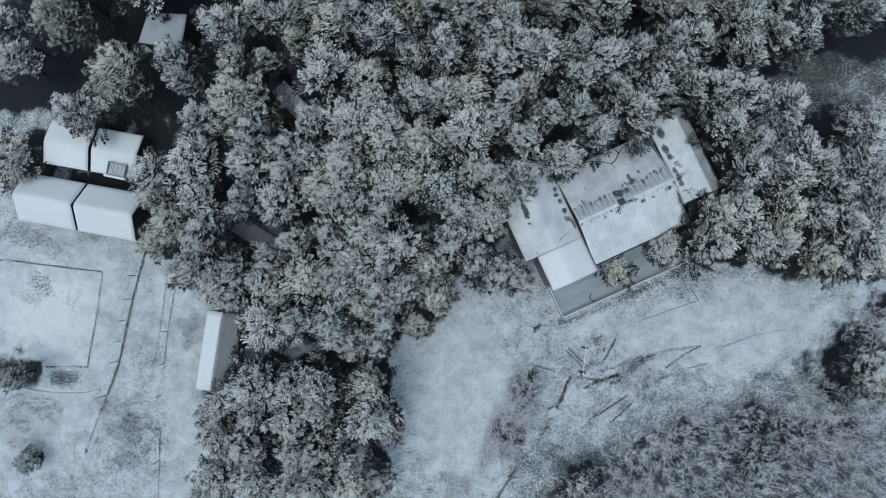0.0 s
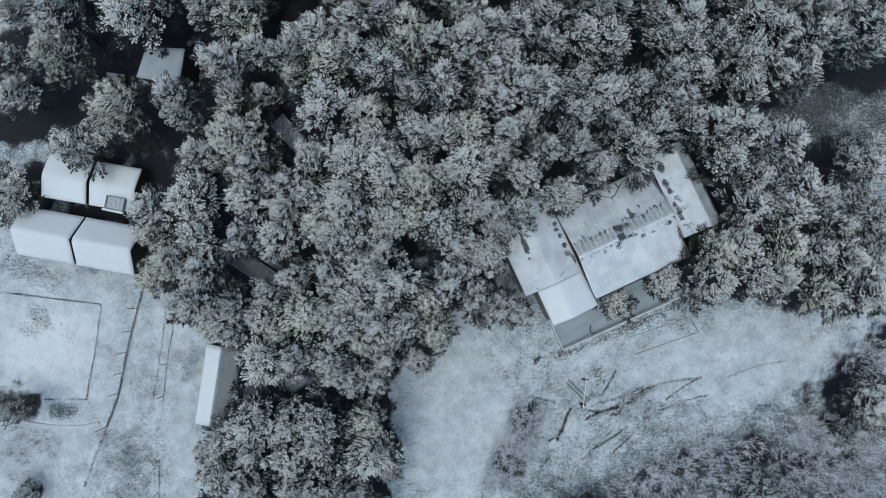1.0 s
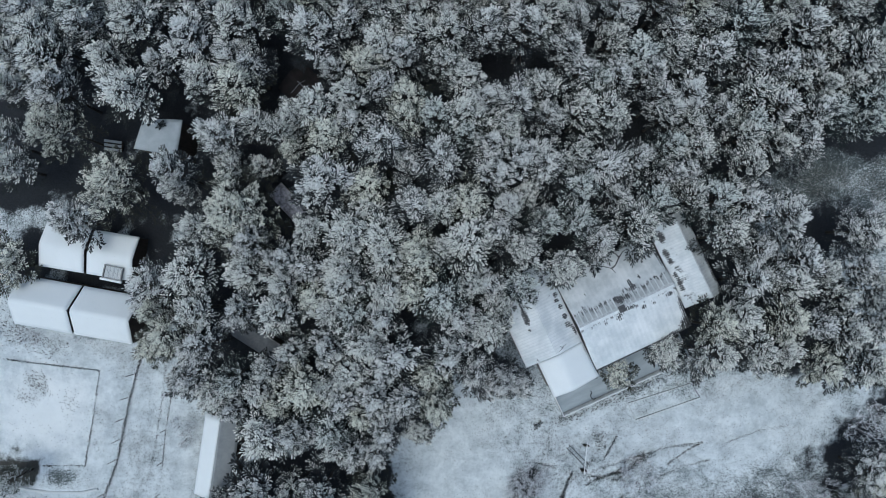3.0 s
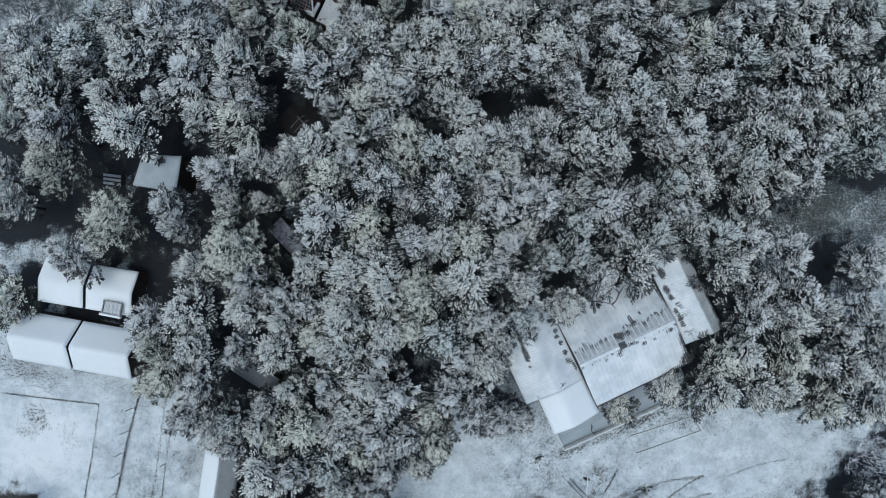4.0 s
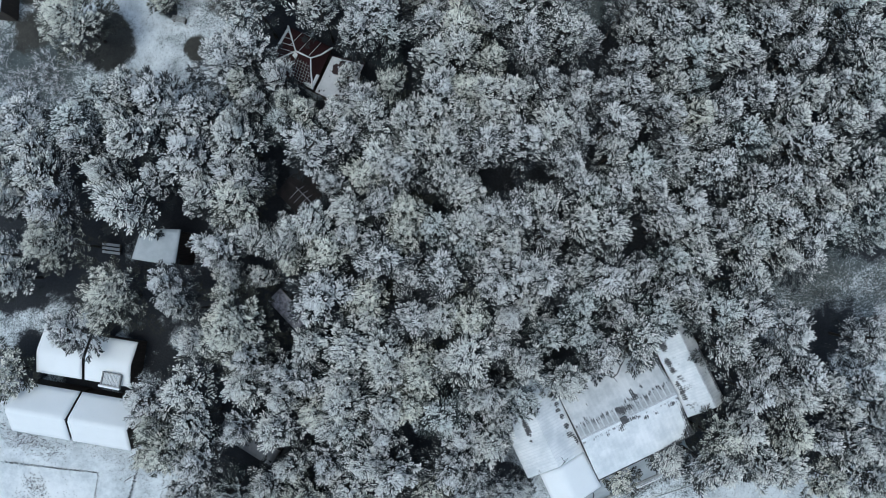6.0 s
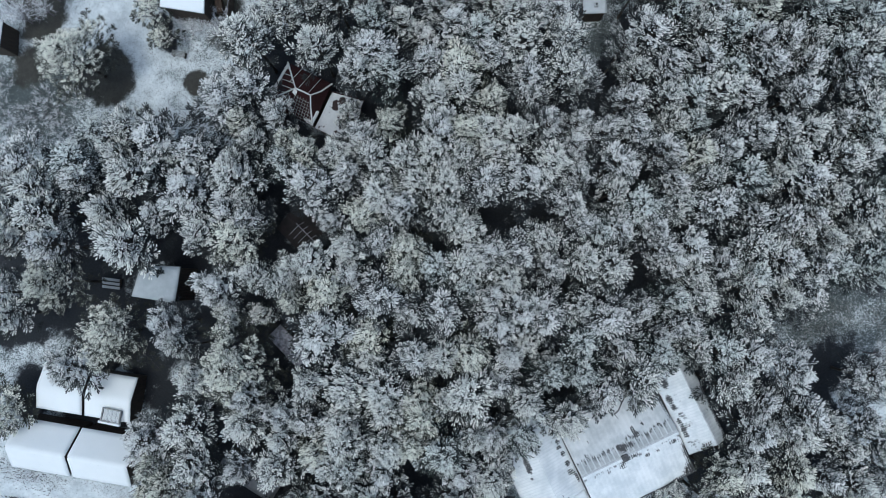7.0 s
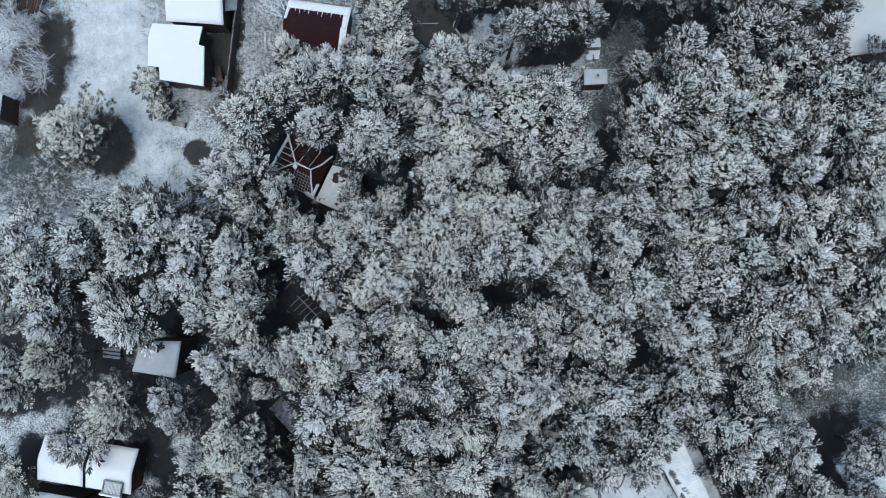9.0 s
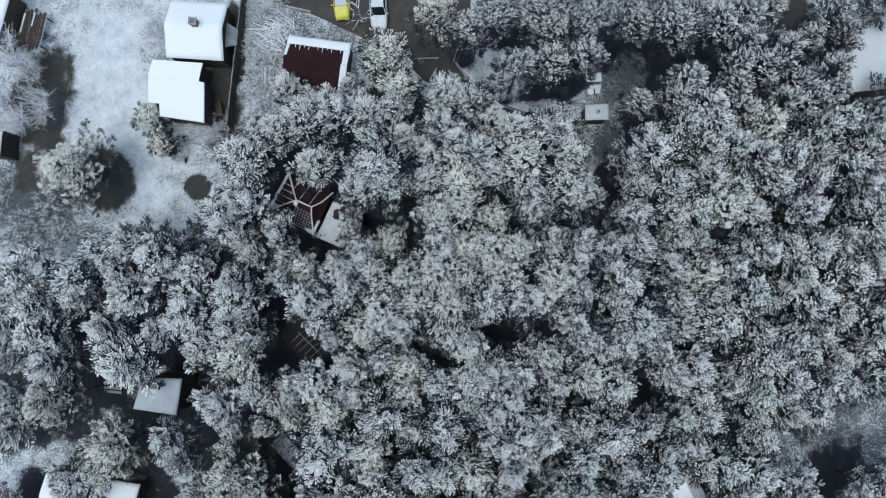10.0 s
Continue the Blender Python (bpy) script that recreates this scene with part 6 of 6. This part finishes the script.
def scatter(name, where, count, size, material, label, category, seed, blades=3, flat=0.5):
    """Tufts of dead stems in one mesh, set where the given test says."""
    rng = random.Random(seed)
    v, f = [], []
    tries = 0
    while count and tries < 400000:
        tries += 1
        spot = where(rng)
        if spot is None:
            continue
        x, y = spot
        count -= 1
        z = gz(x, y) - 0.08
        for _ in range(blades):
            az = rng.uniform(0, 6.28)
            s = size * rng.uniform(0.5, 1.4)
            dx, dy = math.cos(az) * s * flat, math.sin(az) * s * flat
            wx, wy = -math.sin(az) * s * 0.16, math.cos(az) * s * 0.16
            k = len(v)
            v.extend(((x - wx, y - wy, z), (x + wx, y + wy, z), (x + dx + wx * 0.5, y + dy + wy * 0.5, z + s), (x + dx * 1.5, y + dy * 1.5, z + s * 0.9)))
            f.append((k, k + 1, k + 2, k + 3))
    tagged(new(name, mesh_of(name, v, f, material)), label, category, kind="stuff")


def along(points, spread):
    """A test that gives places near a bent line."""
    lengths = [math.dist(a, b) for a, b in zip(points, points[1:])]

    def where(rng):
        s = rng.uniform(0, sum(lengths))
        if noise.noise(Vector((s * 0.55, points[0][0], 1.0))) + 0.3 * noise.noise(Vector((s * 2.1, points[0][0], 6.0))) < rng.uniform(-0.9, 0.0):
            return None
        for (a, b), n in zip(zip(points, points[1:]), lengths):
            if s <= n:
                t = s / n
                return a[0] + (b[0] - a[0]) * t + rng.gauss(0, spread), a[1] + (b[1] - a[1]) * t + rng.gauss(0, spread)
            s -= n
        return None
    return where


def open_ground(x0, x1, y0, y1, level):
    def where(rng):
        x, y = rng.uniform(x0, x1), rng.uniform(y0, y1)
        if covered(x, y) < 0.6 or noise.noise(Vector((x * 0.22, y * 0.22, 4.0))) + 0.35 * noise.noise(Vector((x * 0.9, y * 0.9, 9.0))) < level + rng.gauss(0, 0.15):
            return None
        if x < -39 and -10.5 < y < 1.5 and rng.random() < 0.85:
            return None
        if -40.5 < x < -30 and y > 3 and y < 16 or 8 < x < 27 and -4 < y < 14:
            return None
        return x, y
    return where


scatter("dead_grass", open_ground(-50, -26, -27, 4, 0.05), 8000, 0.08, M_GRASS, "dead grass tufts poking through thin snow", "grass", 3, 2)
scatter("dead_grass", open_ground(0, 46, -27, 4, 0.05), 14000, 0.085, M_GRASS, "dead grass tufts poking through thin snow", "grass", 4, 2)
scatter("dead_grass", open_ground(-44, -18, 42, 66, -0.22), 12000, 0.07, M_GRASS, "dead grass tufts poking through thin snow", "grass", 5, 2)
scatter("dead_grass", open_ground(30, 48, 14, 30, -0.1), 3000, 0.12, M_GRASS, "dead grass tufts poking through thin snow", "grass", 6)
LINES = (([(-49.7, 1.3), (-44, 0.6), (-38.0, -0.15), (-38.9, -5.5), (-40.0, -10.8), (-44.8, -10.8)], 0.05, 480, 0.12, "low dark hedge round a snowy lawn"),
         ([(-33.1, 2.1), (-34.7, -3.2), (-36.3, -10.2), (-37.8, -14.0), (-39.6, -18.5), (-40.4, -20.6)], 0.07, 700, 0.13, "dark ragged hedge along a boundary"),
         ([(-30.6, 0.5), (-30.9, -2.0), (-31.9, -8.0), (-32.9, -12.5)], 0.08, 260, 0.09, "line of dead grass along a track"),
         ([(-29.5, 1.8), (-29.9, -2.1), (-30.8, -6.8), (-31.7, -14.0), (-32.2, -26)], 0.04, 900, 0.07, "thin line of dead grass along a fence"))
LINES += (([(16.5, -10.2), (13.4, -13.3), (10.9, -18.3), (8.4, -21.5), (5.9, -25.4)], 0.09, 520, 0.12, "dark grass along a narrow ditch"),
         ([(21.4, -10.2), (18.9, -12.6), (15.2, -12.0)], 0.10, 220, 0.12, "dark grass along a narrow ditch"),
         ([(20.2, -13.9), (16.5, -16.4)], 0.06, 180, 0.11, "dark grass along a narrow ditch"),
         ([(28, -8.5), (24, -9.0), (20, -10.4), (16.0, -11.6)], 0.08, 320, 0.10, "dark grass along a narrow ditch"),
         ([(12.4, -6.2), (17.5, -4.1), (26.7, 0.1), (28.4, 1.1)], 0.22, 420, 0.18, "dark weeds below a terrace wall"))
LINES += (([(-45.5, -1.0), (-44.3, -2.4)], 0.5, 150, 0.14, "patch of dark weeds on a snowy lawn"),
          ([(-47.5, -2.8), (-45.4, -3.4)], 0.35, 70, 0.12, "patch of dark weeds on a snowy lawn"),
          ([(-41.8, -3.0), (-41.0, -4.2)], 0.5, 70, 0.10, "patch of dark weeds on a snowy lawn"),
          ([(-49.0, 4.8), (-44.0, 3.2), (-41.5, 2.6)], 0.7, 520, 0.13, "dark weeds in front of the cabins"),
          ([(-39.5, 3.1), (-36.5, 2.2)], 0.5, 90, 0.09, "dark weeds in front of the cabins"),
          ([(-36.8, -18.5), (-34.6, -16.5)], 1.2, 420, 0.11, "rough dead grass beside the hedge"),
          ([(-34.4, -6.0), (-34.0, -12.0)], 0.8, 420, 0.09, "rough dead grass beside the hedge"),
          ([(10.5, -7.5), (12.5, -9.5)], 0.7, 200, 0.12, "dark grass round a fallen ladder"),
          ([(16.5, -7.2), (17.6, -9.3)], 0.35, 160, 0.12, "dark grass round a fallen ladder"))
LINES += (([(21.9, -12.9), (25.5, -11.3), (29.0, -10.3)], 0.06, 150, 0.09, "thin broken line of dead grass across the field"),
          ([(30.5, -8.6), (34.0, -7.2), (37.5, -6.6)], 0.06, 130, 0.08, "thin broken line of dead grass across the field"),
          ([(18.6, -14.2), (15.2, -17.6)], 0.05, 110, 0.08, "thin broken line of dead grass across the field"))
LINES += (([(6.8, -9.8), (8.7, -10.6), (10.2, -10.6), (12.4, -11.3)], 0.05, 120, 0.1, "dark grass along a narrow rut in the field"),
          ([(14.1, -11.6), (13.3, -13.2), (13.0, -14.6)], 0.08, 150, 0.12, "dark grass along a narrow rut in the field"),
          ([(18.3, -11.9), (20.6, -11.3), (21.8, -10.0)], 0.08, 170, 0.12, "dark grass along a narrow rut in the field"),
          ([(21.2, -10.0), (22.3, -9.9)], 0.25, 90, 0.13, "dark grass along a narrow rut in the field"),
          ([(24.3, -10.9), (26.6, -9.2), (28.3, -8.4)], 0.05, 130, 0.1, "dark grass along a narrow rut in the field"),
          ([(18.3, -17.0), (20.7, -14.8)], 0.05, 110, 0.1, "dark grass along a narrow rut in the field"),
          ([(15.6, -13.0), (17.1, -12.3), (19.5, -11.5)], 0.1, 170, 0.13, "dark grass along a narrow rut in the field"),
          ([(9.9, -6.8), (10.7, -6.1)], 0.12, 70, 0.14, "dark grass along a narrow rut in the field"),
          ([(18.9, -7.6), (18.1, -9.2), (17.4, -10.4)], 0.06, 90, 0.11, "dark grass along a narrow rut in the field"))
for n, (pts, spread, count, size, label) in enumerate(LINES):
    scatter("dead_hedge", along(pts, spread * 1.3), count * 3 // 2, size * 0.78, M_HEDGE, label, "hedge", 30 + n, 4)


def shrubs():
    rng = random.Random(8)
    low = [bare_shrub("bare_shrub", 1.6, 2.0, 40, 80 + k, M_TWIG, 0.020, 0.0, 30) for k in range(4)]
    pale = [bare_shrub("bare_shrub", 1.3, 1.2, 30, 90 + k, M_WHITETWIG, 0.022, 0.0, 24) for k in range(2)]
    tree = [bare_shrub("bare_tree", 2.6, 5.5, 18, 95 + k, M_WHITETWIG, 0.034, 1.3, 36) for k in range(2)]
    spots = []

    def fill(kind, x0, x1, y0, y1, n, inside, s0, s1):
        k = 0
        for _ in range(n * 30):
            x, y = rng.uniform(x0, x1), rng.uniform(y0, y1)
            if inside(x, y) and all((x - a) ** 2 + (y - b) ** 2 > (2.9 if x > 24 and y < 0 else 2.2 if x > 12 and y < 0 else 0.9) for _, a, b, _ in spots):
                spots.append((kind, x, y, rng.uniform(s0, s1)))
                k += 1
                if k == n:
                    return

    fill("low", 13, 49, -27, -3, 150, lambda x, y: y < np.interp(x, (12.4, 20.4, 24.7, 37.0, 40.6, 46.0), (-26.3, -19.4, -16.0, -14.1, -10.8, -5.0)) and not (x > 38.5 and abs(y + 10.2) < 3.2) and (x < 41 or y < -2), 0.75, 1.25)
    fill("low", 4, 12, -21, -11.5, 26, lambda x, y: abs((x - 8) - (y + 15.5) * 0.35) < 1.7, 0.6, 1.0)
    fill("low", 0, 5, -25, -22.5, 4, lambda x, y: True, 0.5, 0.8)
    fill("low", 19, 23, -13.5, -10.5, 4, lambda x, y: True, 0.7, 1.0)
    fill("low", -39.5, -33, -22, -14, 12, lambda x, y: True, 0.35, 0.6)
    fill("low", -49, -45.6, -22, -19, 4, lambda x, y: True, 0.5, 0.8)
    fill("low", -29.5, -27, -9, -5.5, 4, lambda x, y: True, 0.4, 0.7)
    fill("pale", -48, -38, 39, 47, 18, lambda x, y: covered(x, y) > 0.3, 0.7, 1.2)
    fill("pale", -19.4, -15.6, 51, 65, 40, lambda x, y: math.hypot(x + 17.1, y - 61.2) > 1.6, 0.5, 1.0)
    fill("pale", -15.8, -9.6, 60.4, 63.4, 22, lambda x, y: y < 60.4 - (x + 15) * 0.45 + 2.4, 0.5, 0.9)
    fill("pale", -30.8, -28.2, 58.3, 62.5, 9, lambda x, y: True, 0.6, 0.9)
    fill("low", -27.2, -22.2, 50.6, 52.6, 9, lambda x, y: True, 0.5, 0.85)
    fill("pale", -50, -42.5, -17.5, -14.4, 9, lambda x, y: True, 0.6, 1.0)
    fill("low", -50, -38, 7, 3.6, 5, lambda x, y: y < 4, 0.4, 0.7)
    for x, y, s in ((-42.7, 58.3, 0.9), (-41.0, 53.1, 0.9), (-43.3, 52.3, 0.9), (-40.3, 54.6, 1.0), (-43.2, 58.3, 1.15), (-44.5, 54.6, 1.0), (-41.8, 57.2, 0.85), (-43.3, 52.6, 0.85), (-44.2, 61.0, 0.7), (44.5, 15.8, 1.1)):
        spots.append(("tree", x, y, s))
    spots.append(("sparse", -7.6, 62.3, 1.15))
    sparse = [bare_shrub("bare_tree", 2.6, 4.4, 8, 99, M_WHITETWIG, 0.055, 1.0, 9)]
    kinds = {"low": low, "pale": pale, "tree": tree, "sparse": sparse}
    text = {"low": "leafless grey shrub thick with frost on the slope", "pale": "leafless shrub white with frost by the gardens", "tree": "leafless tree with white frosted branches", "sparse": "thin leafless sapling with few white frosted branches"}
    last = {}
    for kind, x, y, s in spots:
        ob = kinds[kind][rng.randrange(len(kinds[kind]))]
        m = pose(x, y, gz(x, y) - 0.1, 0, 0, rng.uniform(0, 360)) @ Matrix.Diagonal((s, s, s * rng.uniform(0.8, 1.15), 1))
        if ob.name not in last:
            last[ob.name] = (ob, m)
            tagged(ob, text[kind], "tree" if kind in ("tree", "sparse") else "shrub", "frosted shrubs")
        else:
            copy_thing(ob, m)
    for ob, m in last.values():
        ob.matrix_basis = m


shrubs()
